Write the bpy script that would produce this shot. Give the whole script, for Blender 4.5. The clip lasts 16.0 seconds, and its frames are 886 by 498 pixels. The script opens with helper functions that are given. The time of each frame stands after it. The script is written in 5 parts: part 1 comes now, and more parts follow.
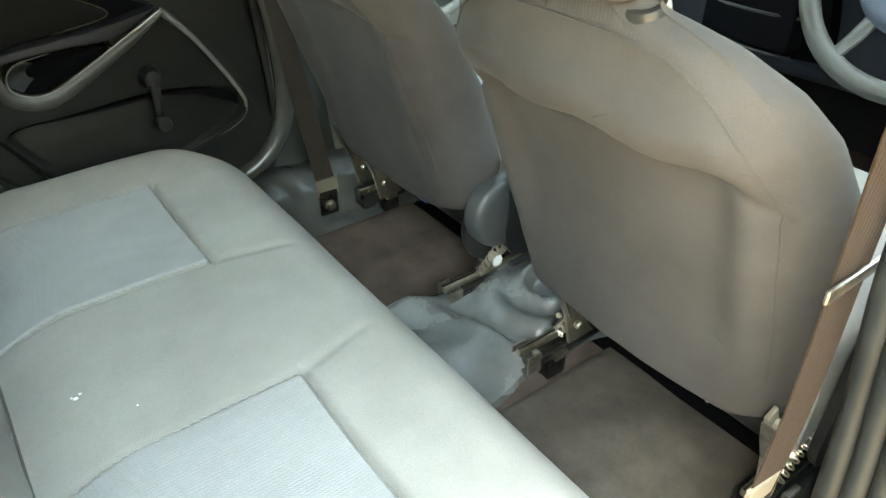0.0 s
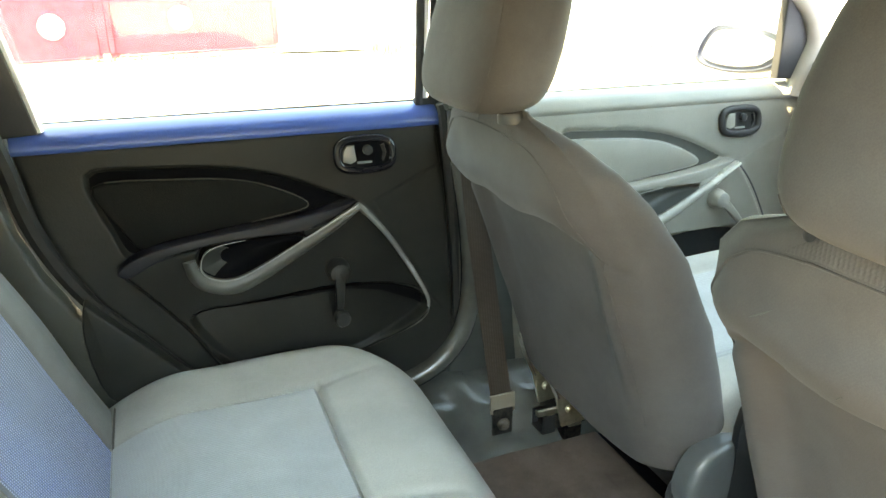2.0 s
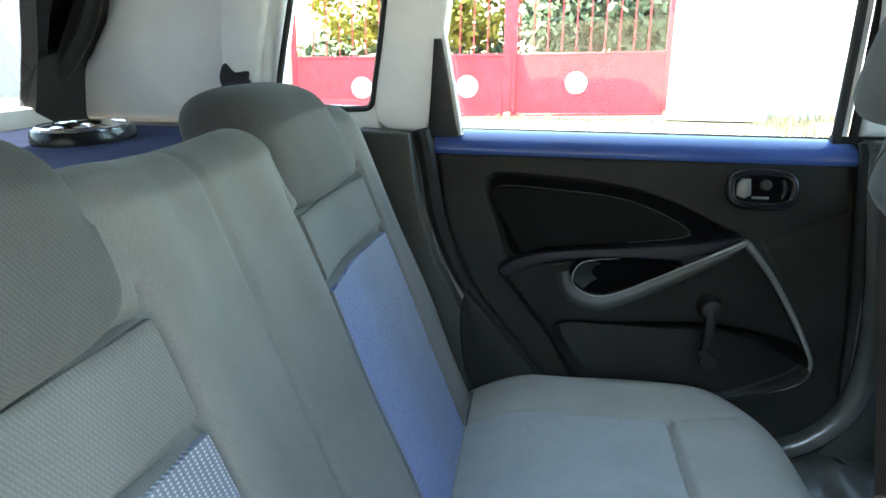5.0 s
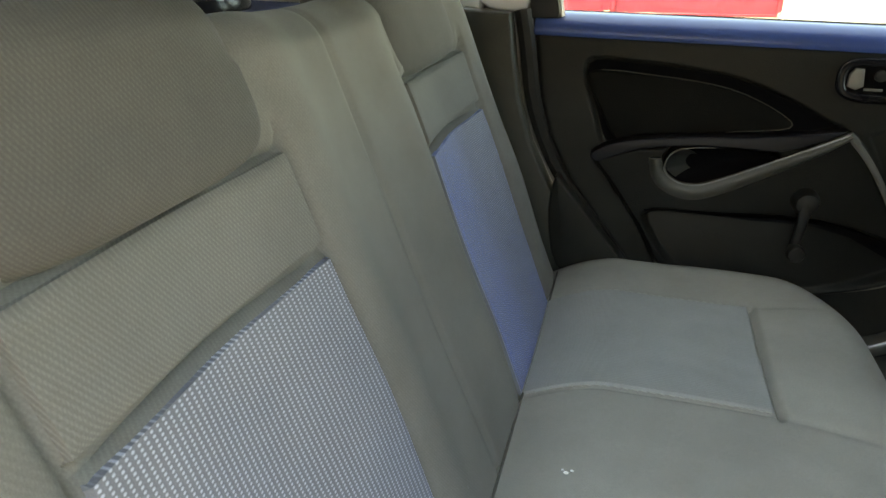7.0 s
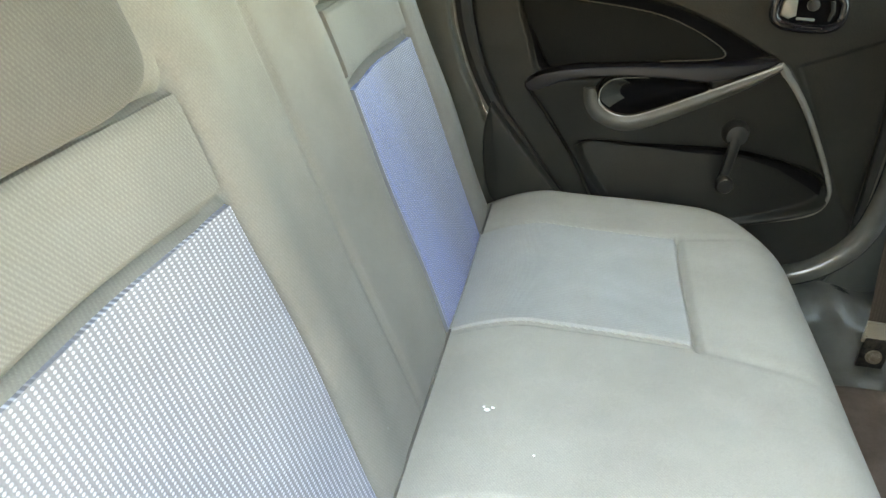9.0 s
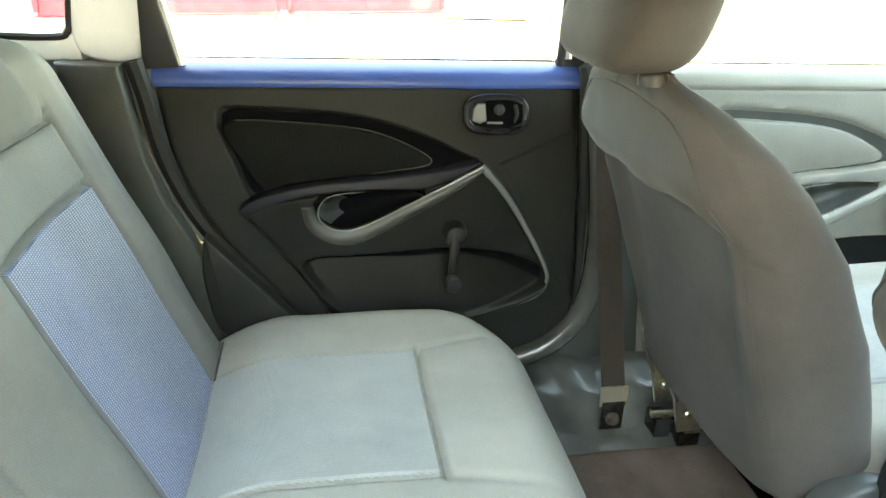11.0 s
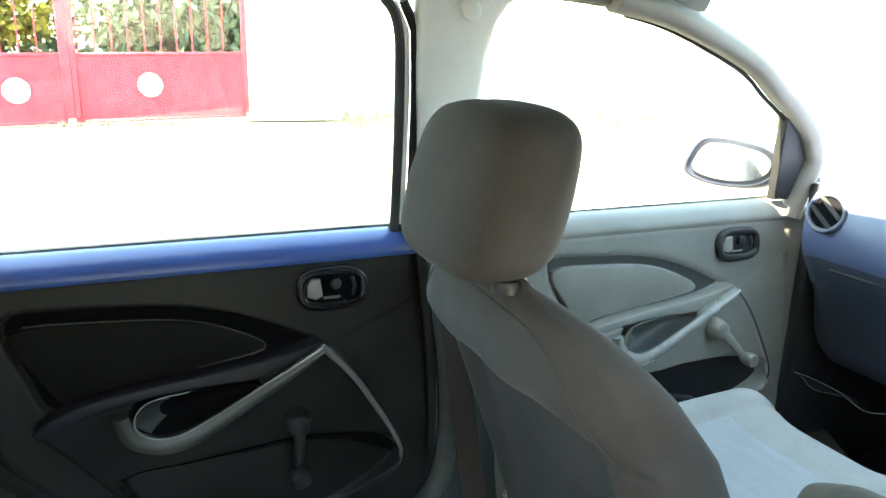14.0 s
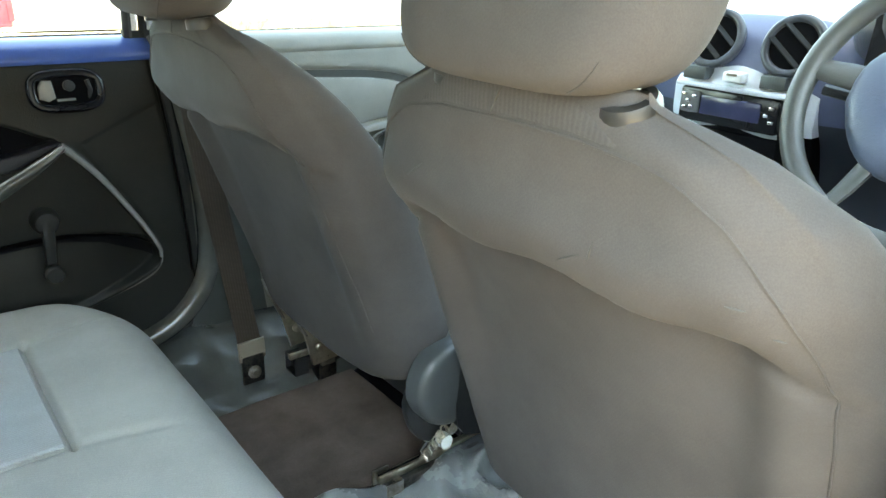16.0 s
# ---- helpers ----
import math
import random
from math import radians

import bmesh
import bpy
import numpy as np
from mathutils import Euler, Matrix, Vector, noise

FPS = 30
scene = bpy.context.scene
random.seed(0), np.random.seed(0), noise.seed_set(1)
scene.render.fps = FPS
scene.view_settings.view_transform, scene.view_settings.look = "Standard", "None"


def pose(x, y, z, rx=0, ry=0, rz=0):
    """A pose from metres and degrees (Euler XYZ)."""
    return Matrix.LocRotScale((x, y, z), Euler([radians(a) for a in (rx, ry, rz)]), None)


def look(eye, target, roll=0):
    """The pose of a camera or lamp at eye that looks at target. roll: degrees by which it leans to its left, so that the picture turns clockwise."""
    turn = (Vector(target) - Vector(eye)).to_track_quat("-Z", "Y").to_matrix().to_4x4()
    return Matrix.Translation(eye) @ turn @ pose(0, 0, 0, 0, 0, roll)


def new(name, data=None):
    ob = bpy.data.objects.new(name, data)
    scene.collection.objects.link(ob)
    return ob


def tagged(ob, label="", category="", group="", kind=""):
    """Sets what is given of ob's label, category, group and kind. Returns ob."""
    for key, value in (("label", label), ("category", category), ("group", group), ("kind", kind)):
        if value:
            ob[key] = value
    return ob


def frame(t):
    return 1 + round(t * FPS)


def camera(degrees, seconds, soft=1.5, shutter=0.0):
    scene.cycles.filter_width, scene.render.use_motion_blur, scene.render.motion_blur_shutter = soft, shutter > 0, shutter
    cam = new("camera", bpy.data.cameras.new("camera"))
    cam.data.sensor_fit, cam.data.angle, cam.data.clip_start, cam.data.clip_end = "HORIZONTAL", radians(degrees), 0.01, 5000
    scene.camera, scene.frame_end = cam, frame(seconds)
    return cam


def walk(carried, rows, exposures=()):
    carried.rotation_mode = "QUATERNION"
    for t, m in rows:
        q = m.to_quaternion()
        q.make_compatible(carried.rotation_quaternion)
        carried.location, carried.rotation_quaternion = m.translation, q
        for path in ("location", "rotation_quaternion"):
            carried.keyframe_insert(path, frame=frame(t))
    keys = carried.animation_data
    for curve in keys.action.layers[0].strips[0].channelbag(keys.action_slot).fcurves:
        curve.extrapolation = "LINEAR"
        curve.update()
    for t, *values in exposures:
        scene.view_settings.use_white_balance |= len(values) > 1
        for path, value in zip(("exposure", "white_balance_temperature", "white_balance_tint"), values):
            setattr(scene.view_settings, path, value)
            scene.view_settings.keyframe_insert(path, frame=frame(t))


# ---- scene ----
cam = camera(63.8, 16.0)
PATH = [
    (0, (0.086, -0.1, 0.875), (1.06, 1.225, -0.264), -0.2),
    (0.5, (0.115, -0.023, 0.885), (1.037, 1.419, -0.15), -0.2),
    (1, (0.147, 0.058, 0.878), (0.981, 1.614, -0.062), -0.1),
    (1.5, (0.156, 0.088, 0.877), (0.913, 1.741, 0.044), -0.1),
    (2, (0.14, 0.089, 0.871), (0.835, 1.825, 0.16), 0.0),
    (2.5, (0.118, 0.101, 0.865), (0.741, 1.905, 0.268), 0.2),
    (3, (0.106, 0.111, 0.849), (0.603, 1.965, 0.29), 0.4),
    (3.5, (0.105, 0.116, 0.833), (0.394, 2.016, 0.278), 0.4),
    (4, (0.102, 0.112, 0.826), (0.176, 2.031, 0.269), 0.5),
    (4.5, (0.109, 0.099, 0.82), (-0.007, 2.017, 0.266), 0.5),
    (4.7, (0.108, 0.091, 0.805), (-0.068, 2.011, 0.273), 0.6),
    (6.8, (0.102, 0.029, 0.772), (-0.357, 1.817, 0.002), 1.5),
    (7, (0.104, 0.02, 0.768), (-0.355, 1.795, -0.03), 1.4),
    (7.5, (0.109, 0.008, 0.759), (-0.335, 1.744, -0.13), 1.7),
    (8, (0.113, -0.001, 0.749), (-0.314, 1.695, -0.22), 1.8),
    (8.2, (0.113, 0.002, 0.751), (-0.3, 1.685, -0.248), 2.2),
    (10.3, (0.184, 0.139, 0.83), (0.232, 1.934, -0.052), 2.0),
    (10.5, (0.187, 0.141, 0.834), (0.303, 1.947, -0.016), 2.1),
    (11, (0.194, 0.136, 0.837), (0.503, 1.949, 0.052), 2.1),
    (11.5, (0.225, 0.13, 0.804), (0.706, 1.911, 0.032), 1.8),
    (12, (0.247, 0.111, 0.792), (0.877, 1.845, 0.02), 1.8),
    (12.5, (0.24, 0.122, 0.837), (0.977, 1.816, 0.071), 2.1),
    (13, (0.201, 0.179, 0.891), (0.972, 1.885, 0.188), 1.9),
    (13.5, (0.182, 0.234, 0.918), (0.97, 1.973, 0.323), 1.8),
    (14, (0.19, 0.261, 0.943), (0.99, 2.014, 0.407), 1.7),
    (14.5, (0.219, 0.197, 0.904), (1.061, 1.94, 0.401), 1.7),
    (15, (0.228, 0.107, 0.836), (1.208, 1.768, 0.306), 1.9),
    (15.5, (0.223, 0.04, 0.823), (1.348, 1.58, 0.22), 1.9),
    (16, (0.219, 0.016, 0.781), (1.398, 1.454, 0.044), 1.8),
]
EXPOSURES = [(0.0, 6.2, 14600, -1), (0.5, 6.3, 14700, -1), (1.0, 6.25, 14700, -2), (2.0, 6.6, 13600, -1), (2.5, 6.25, 10200, -1), (3.0, 6.1, 9500, -1), (3.5, 6.3, 9100, -2), (4.7, 5.75, 8500, -2), (6.8, 5.15, 14900, 5), (7.5, 5.75, 16000, 8),
             (8.2, 6.45, 16500, 9), (10.3, 6.7, 14100, 0), (11.5, 6.75, 14700, -1), (12.5, 6.75, 14700, -1), (13.5, 6.1, 10000, -3), (14.5, 5.75, 9600, -3), (15.0, 5.4, 9400, -4), (15.3, 4.75, 9300, -11), (15.6, 4.85, 9300, -11), (16.0, 6.2, 11200, -1)]
walk(cam, [(t, look(e, g, r)) for t, e, g, r in PATH], EXPOSURES)

# ---- light and air ----
world = bpy.data.worlds.new("sky")
scene.world = world
world.use_nodes = True
sky = world.node_tree.nodes.new("ShaderNodeTexSky")
sky.sky_type, sky.sun_disc = "NISHITA", False
SUN_EL, SUN_AZ = 60.0, 264.0          # the azimuth counts from +y (the far side) towards +x (the nose of the car)
sky.sun_elevation, sky.sun_rotation = radians(SUN_EL), radians(SUN_AZ)
sky.air_density, sky.dust_density, sky.ozone_density = 1.0, 0.6, 3.0
world.node_tree.links.new(sky.outputs[0], world.node_tree.nodes["Background"].inputs[0])
world.node_tree.nodes["Background"].inputs[1].default_value = 0.14
sun = new("sun", bpy.data.lights.new("sun", "SUN"))
sun.data.energy, sun.data.angle, sun.data.color = 2.7, radians(0.6), (1.0, 0.975, 0.94)
sd = Vector((math.sin(radians(SUN_AZ)) * math.cos(radians(SUN_EL)), math.cos(radians(SUN_AZ)) * math.cos(radians(SUN_EL)), math.sin(radians(SUN_EL))))
sun.matrix_world = look(sd * 30, (0, 0, 0))


# ---- materials ----
def material(name):
    m = bpy.data.materials.new(name)
    m.use_nodes = True
    return m, m.node_tree.nodes, m.node_tree.links, m.node_tree.nodes["Principled BSDF"]


def node(nodes, kind, **values):
    n = nodes.new(kind)
    for key, value in values.items():
        n.inputs[key.replace("_", " ")].default_value = value
    return n


def coords(nodes, links, scale=(1, 1, 1), turn=(0, 0, 0)):
    c = nodes.new("ShaderNodeTexCoord")
    m = nodes.new("ShaderNodeMapping")
    m.inputs["Scale"].default_value = scale
    m.inputs["Rotation"].default_value = [radians(a) for a in turn]
    links.new(c.outputs["Object"], m.inputs["Vector"])
    return m.outputs["Vector"]


def ramp(nodes, links, source, low, high, a=0.35, b=0.65):
    r = nodes.new("ShaderNodeValToRGB")
    r.color_ramp.elements[0].position, r.color_ramp.elements[1].position = a, b
    r.color_ramp.elements[0].color, r.color_ramp.elements[1].color = (*low, 1), (*high, 1)
    links.new(source, r.inputs[0])
    return r.outputs[0]


def mixed(nodes, links, fac, a, b, kind="MIX"):
    m = nodes.new("ShaderNodeMix")
    m.data_type, m.blend_type = "RGBA", kind
    for value, slot in ((fac, m.inputs[0]), (a, m.inputs[6]), (b, m.inputs[7])):
        if hasattr(value, "links"):
            links.new(value, slot)
        else:
            slot.default_value = value
    return m.outputs[2]


def bumped(nodes, links, bsdf, heights):
    """Stacks bumps: pairs of (height socket, strength, distance)."""
    last = None
    for h, strength, distance in heights:
        b = node(nodes, "ShaderNodeBump", Strength=strength, Distance=distance)
        links.new(h, b.inputs["Height"])
        if last:
            links.new(last, b.inputs["Normal"])
        last = b.outputs[0]
    links.new(last, bsdf.inputs["Normal"])


def fabric(name, low, high, weave=700.0, ribs=None, sheen=0.04, wear=None, twilled=0.4, dotted=0.45, sheen_tint=None, sheen_rough=0.5):
    """Woven seat cloth; ribs: (axis turn, bands to the metre) for a corded stripe."""
    m, n, l, b = material(name)
    v = coords(n, l)
    blotch = node(n, "ShaderNodeTexNoise", Scale=5.5, Detail=6.0, Roughness=0.65)
    fine = node(n, "ShaderNodeTexNoise", Scale=weave, Detail=2.0)
    grain = node(n, "ShaderNodeTexVoronoi", Scale=weave)
    for t in (blotch, fine, grain):
        l.new(v, t.inputs["Vector"])
    base = ramp(n, l, blotch.outputs[0], low, high, 0.3, 0.72)
    base = mixed(n, l, 0.35, base, ramp(n, l, fine.outputs[0], (0.8, 0.8, 0.8), (1.15, 1.15, 1.15)), "MULTIPLY")
    twill = n.new("ShaderNodeTexWave")
    twill.wave_type, twill.bands_direction = "BANDS", "DIAGONAL"
    twill.inputs["Scale"].default_value, twill.inputs["Distortion"].default_value = 165.0, 0.5
    twill.inputs["Detail"].default_value, twill.inputs["Detail Scale"].default_value = 2.0, 60.0
    l.new(v, twill.inputs["Vector"])
    cross = n.new("ShaderNodeTexWave")
    cross.wave_type, cross.bands_direction = "BANDS", "DIAGONAL"
    cross.inputs["Scale"].default_value, cross.inputs["Distortion"].default_value = 180.0, 0.6
    l.new(coords(n, l, (1, -1, 1)), cross.inputs["Vector"])
    cloth = mixed(n, l, 0.5, twill.outputs[0], cross.outputs[0], "MULTIPLY")
    if not ribs:
        base = mixed(n, l, twilled, base, ramp(n, l, cloth, (0.78, 0.78, 0.78), (1.22, 1.22, 1.22), 0.2, 0.8), "MULTIPLY")
    bumps = [(blotch.outputs[0], 0.2, 0.008), (grain.outputs[0], 0.15, 0.0005), (cloth, 0.6 * twilled, 0.0004)]
    if ribs:
        w = n.new("ShaderNodeTexWave")
        w.wave_type, w.bands_direction = "BANDS", ribs[0]
        w.inputs["Scale"].default_value, w.inputs["Distortion"].default_value = ribs[1], 0.15
        w.inputs["Detail"].default_value, w.inputs["Detail Scale"].default_value = 1.0, 30.0
        l.new(v, w.inputs["Vector"])
        dots = n.new("ShaderNodeTexWave")
        dots.wave_type, dots.bands_direction = "BANDS", "Z" if ribs[0] == "Y" else "Y"
        dots.inputs["Scale"].default_value, dots.inputs["Distortion"].default_value = ribs[1] * 2.1, 0.4
        l.new(v, dots.inputs["Vector"])
        both = mixed(n, l, dotted, w.outputs[0], dots.outputs[0], "MULTIPLY")
        base = mixed(n, l, ribs[2], base, ramp(n, l, both, (0.62, 0.62, 0.62), (1.75, 1.75, 1.78), 0.3, 0.85), "MULTIPLY")
        bumps.append((both, 0.3, 0.0008))
    if wear:
        spots = node(n, "ShaderNodeTexNoise", Scale=38.0, Detail=4.0, Roughness=0.75)
        l.new(v, spots.inputs["Vector"])
        fac = ramp(n, l, spots.outputs[0], (0, 0, 0), (1, 1, 1), 0.72, 0.8)
        base = mixed(n, l, fac, base, (*wear, 1))
    l.new(base, b.inputs["Base Color"])
    b.inputs["Roughness"].default_value = 0.92
    b.inputs["Specular IOR Level"].default_value = 0.1
    b.inputs["Sheen Weight"].default_value, b.inputs["Sheen Roughness"].default_value = sheen, sheen_rough
    if sheen_tint:
        b.inputs["Sheen Tint"].default_value = (*sheen_tint, 1)
    bumped(n, l, b, bumps)
    return m


def plastic(name, low, high, rough=0.5, grain=260.0, bump=0.25, spec=0.5, smudge=0.12):
    m, n, l, b = material(name)
    v = coords(n, l)
    cloud = node(n, "ShaderNodeTexNoise", Scale=7.0, Detail=5.0, Roughness=0.6)
    grit = node(n, "ShaderNodeTexNoise", Scale=grain, Detail=2.0)
    cell = node(n, "ShaderNodeTexVoronoi", Scale=grain * 1.6)
    for t in (cloud, grit, cell):
        l.new(v, t.inputs["Vector"])
    l.new(ramp(n, l, cloud.outputs[0], low, high), b.inputs["Base Color"])
    r = n.new("ShaderNodeMapRange")
    r.inputs["To Min"].default_value, r.inputs["To Max"].default_value = rough - smudge, rough + smudge
    l.new(cloud.outputs[0], r.inputs["Value"])
    l.new(r.outputs[0], b.inputs["Roughness"])
    b.inputs["Specular IOR Level"].default_value = spec
    bumped(n, l, b, [(grit.outputs[0], bump, 0.0012), (cell.outputs[0], bump * 0.7, 0.0006)])
    return m


def metal(name, low, high, rough=0.3, scale=60.0):
    m, n, l, b = material(name)
    v = coords(n, l)
    t = node(n, "ShaderNodeTexNoise", Scale=scale, Detail=5.0, Roughness=0.7)
    l.new(v, t.inputs["Vector"])
    l.new(ramp(n, l, t.outputs[0], low, high, 0.35, 0.7), b.inputs["Base Color"])
    b.inputs["Metallic"].default_value = 1.0
    r = n.new("ShaderNodeMapRange")
    r.inputs["To Min"].default_value, r.inputs["To Max"].default_value = rough * 0.6, rough * 1.6
    l.new(t.outputs[0], r.inputs["Value"])
    l.new(r.outputs[0], b.inputs["Roughness"])
    bumped(n, l, b, [(t.outputs[0], 0.15, 0.001)])
    return m


def earthy(name, low, high, scale, fine, rough=0.95, bump=0.6, depth=0.02):
    m, n, l, b = material(name)
    v = coords(n, l)
    a = node(n, "ShaderNodeTexNoise", Scale=scale, Detail=8.0, Roughness=0.65)
    g = node(n, "ShaderNodeTexNoise", Scale=fine, Detail=4.0, Roughness=0.7)
    l.new(v, a.inputs["Vector"]), l.new(v, g.inputs["Vector"])
    base = ramp(n, l, a.outputs[0], low, high)
    base = mixed(n, l, 0.5, base, ramp(n, l, g.outputs[0], (0.6, 0.6, 0.6), (1.25, 1.25, 1.25)), "MULTIPLY")
    l.new(base, b.inputs["Base Color"])
    b.inputs["Roughness"].default_value = rough
    b.inputs["Specular IOR Level"].default_value = 0.2
    bumped(n, l, b, [(a.outputs[0], bump * 0.5, depth), (g.outputs[0], bump, depth * 0.2)])
    return m


def glassy(name, tint=(1, 1, 1), rough=0.0):
    m, n, l, b = material(name)
    n.remove(b)
    clear = n.new("ShaderNodeBsdfTransparent")
    clear.inputs[0].default_value = (*tint, 1)
    shine = n.new("ShaderNodeBsdfGlossy")
    shine.inputs["Roughness"].default_value = rough
    f = n.new("ShaderNodeLayerWeight")
    f.inputs[0].default_value = 0.5
    p = n.new("ShaderNodeMath")
    p.operation = "POWER"
    p.inputs[1].default_value = 4.0
    l.new(f.outputs["Facing"], p.inputs[0])
    q = n.new("ShaderNodeMath")
    q.operation = "MULTIPLY_ADD"
    q.inputs[1].default_value, q.inputs[2].default_value = 0.6, 0.03
    l.new(p.outputs[0], q.inputs[0])
    mx = n.new("ShaderNodeMixShader")
    l.new(q.outputs[0], mx.inputs[0])
    l.new(clear.outputs[0], mx.inputs[1])
    l.new(shine.outputs[0], mx.inputs[2])
    l.new(mx.outputs[0], n["Material Output"].inputs[0])
    return m


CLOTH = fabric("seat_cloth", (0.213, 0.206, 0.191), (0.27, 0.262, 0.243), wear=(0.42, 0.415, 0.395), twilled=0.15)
# seat back: the cushion's cloth again, darkened for its weaker light
CLOTH_BACK_SHADED = fabric("shaded_back_cloth", (0.09504, 0.0918, 0.08532), (0.1318, 0.1274, 0.1188), wear=(0.185, 0.183, 0.175), twilled=0.22)
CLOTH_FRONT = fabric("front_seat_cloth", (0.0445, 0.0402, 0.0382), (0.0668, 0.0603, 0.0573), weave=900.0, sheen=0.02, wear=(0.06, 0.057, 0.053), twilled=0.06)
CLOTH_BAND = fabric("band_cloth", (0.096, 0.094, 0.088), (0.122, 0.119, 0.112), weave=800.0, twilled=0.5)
# blue sheen and tint put the window's sky light into this cloth
CLOTH_RIB = fabric("ribbed_cloth", (0.152, 0.159, 0.178), (0.192, 0.2, 0.222), ribs=("Y", 56.0, 0.9), sheen=0.55, dotted=0.72, sheen_tint=(0.005, 0.2, 1.0), sheen_rough=0.3)
# head pads: darker still, the shade at the top put into the colour
CLOTH_HEAD_SHADED = fabric("shaded_head_pad_cloth", (0.0495, 0.04785, 0.0451), (0.0704, 0.0682, 0.06435), wear=(0.09, 0.087, 0.083), twilled=0.5)
CORDED = fabric("corded_cloth", (0.0445, 0.0402, 0.0382), (0.0668, 0.0603, 0.0573), ribs=("Y", 80.0, 0.12), sheen=0.02, dotted=0.0)
CLOTH_RIB_FLAT = fabric("ribbed_cushion_cloth", (0.218, 0.222, 0.222), (0.264, 0.268, 0.268), ribs=("Y", 75.0, 0.08), sheen=0.03)
SCUFF = plastic("pale_scuff", (0.05525, 0.0527, 0.0493), (0.0765, 0.07395, 0.0697), 0.9, spec=0.1)
THREAD = plastic("thread", (0.05, 0.046, 0.042), (0.07, 0.065, 0.06), 0.8)
STITCH = plastic("stitch_thread", (0.22, 0.215, 0.2), (0.29, 0.283, 0.267), 0.8)
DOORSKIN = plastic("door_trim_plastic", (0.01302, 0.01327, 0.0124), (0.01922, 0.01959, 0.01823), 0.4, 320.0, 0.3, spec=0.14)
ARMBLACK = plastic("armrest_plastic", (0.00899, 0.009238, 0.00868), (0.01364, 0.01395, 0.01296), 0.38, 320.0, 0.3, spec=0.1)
WINDER = plastic("winder_plastic", (0.0156, 0.0156, 0.0156), (0.0234, 0.0234, 0.0234), 0.4, 300.0, 0.15, spec=0.15)
PADBLACK = plastic("insert_pad_vinyl", (0.0051, 0.00528, 0.00492), (0.0084, 0.00858, 0.00792), 0.48, 420.0, 0.35, spec=0.05)
STRAPGREY = plastic("satin_strap_plastic", (0.05, 0.05, 0.046), (0.07, 0.07, 0.065), 0.3, 300.0, 0.1, spec=0.3, smudge=0.06)
RIMSILVER = plastic("silver_rim_paint", (0.13, 0.134, 0.128), (0.17, 0.174, 0.167), 0.25, 300.0, 0.05, smudge=0.06)
DARK = plastic("black_plastic", (0.012, 0.012, 0.013), (0.022, 0.022, 0.023), 0.42, 300.0, 0.2, spec=0.3)
GLOSS = plastic("gloss_black", (0.006, 0.006, 0.008), (0.01, 0.01, 0.012), 0.2, 90.0, 0.03, spec=0.3, smudge=0.06)
# blue of the reflected sky, put into the dark ledge's base colour
LEDGE = plastic("sky_tinted_ledge", (0.02, 0.055, 0.2), (0.027, 0.07, 0.24), 0.3, 300.0, 0.02, spec=0.6, smudge=0.02)
SILLVINYL = plastic("dark_sill_vinyl", (0.0434, 0.0441, 0.0406), (0.0735, 0.0742, 0.0693), 0.22, 160.0, 0.2, smudge=0.1)
PILLARGREY = plastic("pillar_base_grey", (0.034, 0.037, 0.035), (0.05, 0.054, 0.051), 0.42, 300.0, 0.2, spec=0.35)
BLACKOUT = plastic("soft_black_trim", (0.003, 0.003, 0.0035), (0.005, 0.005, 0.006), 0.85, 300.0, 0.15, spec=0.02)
# faint blue stands in for sky reflected on the black armrest top
NAVYBLACK = plastic("sky_tinted_black_trim", (0.006, 0.006, 0.0088), (0.0084, 0.0084, 0.0124), 0.4, 300.0, 0.1, spec=0.2)
SEALGREY = plastic("worn_grey_rubber", (0.0072, 0.00828, 0.0087), (0.0144, 0.0162, 0.0168), 0.5, 120.0, 0.25, spec=0.15, smudge=0.12)
# pale trim plastic darkened for the backlit windscreen pillar
PILLARTRIM = plastic("windscreen_pillar_trim", (0.17, 0.155, 0.135), (0.22, 0.2, 0.175), 0.5, 300.0, 0.25)
RUBBER = plastic("rubber_seal", (0.012, 0.012, 0.012), (0.02, 0.02, 0.02), 0.65, 150.0, 0.2, spec=0.2)
SILVERY = plastic("silver_grey_paint", (0.11, 0.11, 0.112), (0.15, 0.15, 0.152), 0.28, 300.0, 0.08, smudge=0.08)
LIGHTTRIM = plastic("pale_grey_trim", (0.66, 0.657, 0.645), (0.74, 0.736, 0.722), 0.6, 300.0, 0.25)
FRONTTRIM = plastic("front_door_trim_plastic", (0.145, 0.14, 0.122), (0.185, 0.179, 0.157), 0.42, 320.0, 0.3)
DASH = plastic("dashboard_plastic", (0.016, 0.019, 0.028), (0.025, 0.029, 0.04), 0.48, 300.0, 0.3)
VENTGREY = plastic("vent_ring_grey", (0.022, 0.025, 0.034), (0.032, 0.036, 0.046), 0.35, 300.0, 0.1)
HUBBLUE = plastic("blue_grey_hub_skin", (0.055, 0.07, 0.105), (0.075, 0.093, 0.135), 0.42, 300.0, 0.25)
DASHTOP = plastic("dashboard_top_plastic", (0.057, 0.071, 0.13), (0.078, 0.096, 0.17), 0.45, 300.0, 0.25)
COVERGREY = plastic("recliner_cover_grey", (0.04, 0.044, 0.045), (0.056, 0.061, 0.062), 0.38, 300.0, 0.1)
COLLAR = plastic("collar_plastic", (0.0156, 0.0144, 0.0138), (0.0228, 0.0216, 0.0204), 0.35, 300.0, 0.05)
DASHLIGHT = plastic("console_grey", (0.38, 0.4, 0.44), (0.46, 0.485, 0.53), 0.4, 300.0, 0.12)
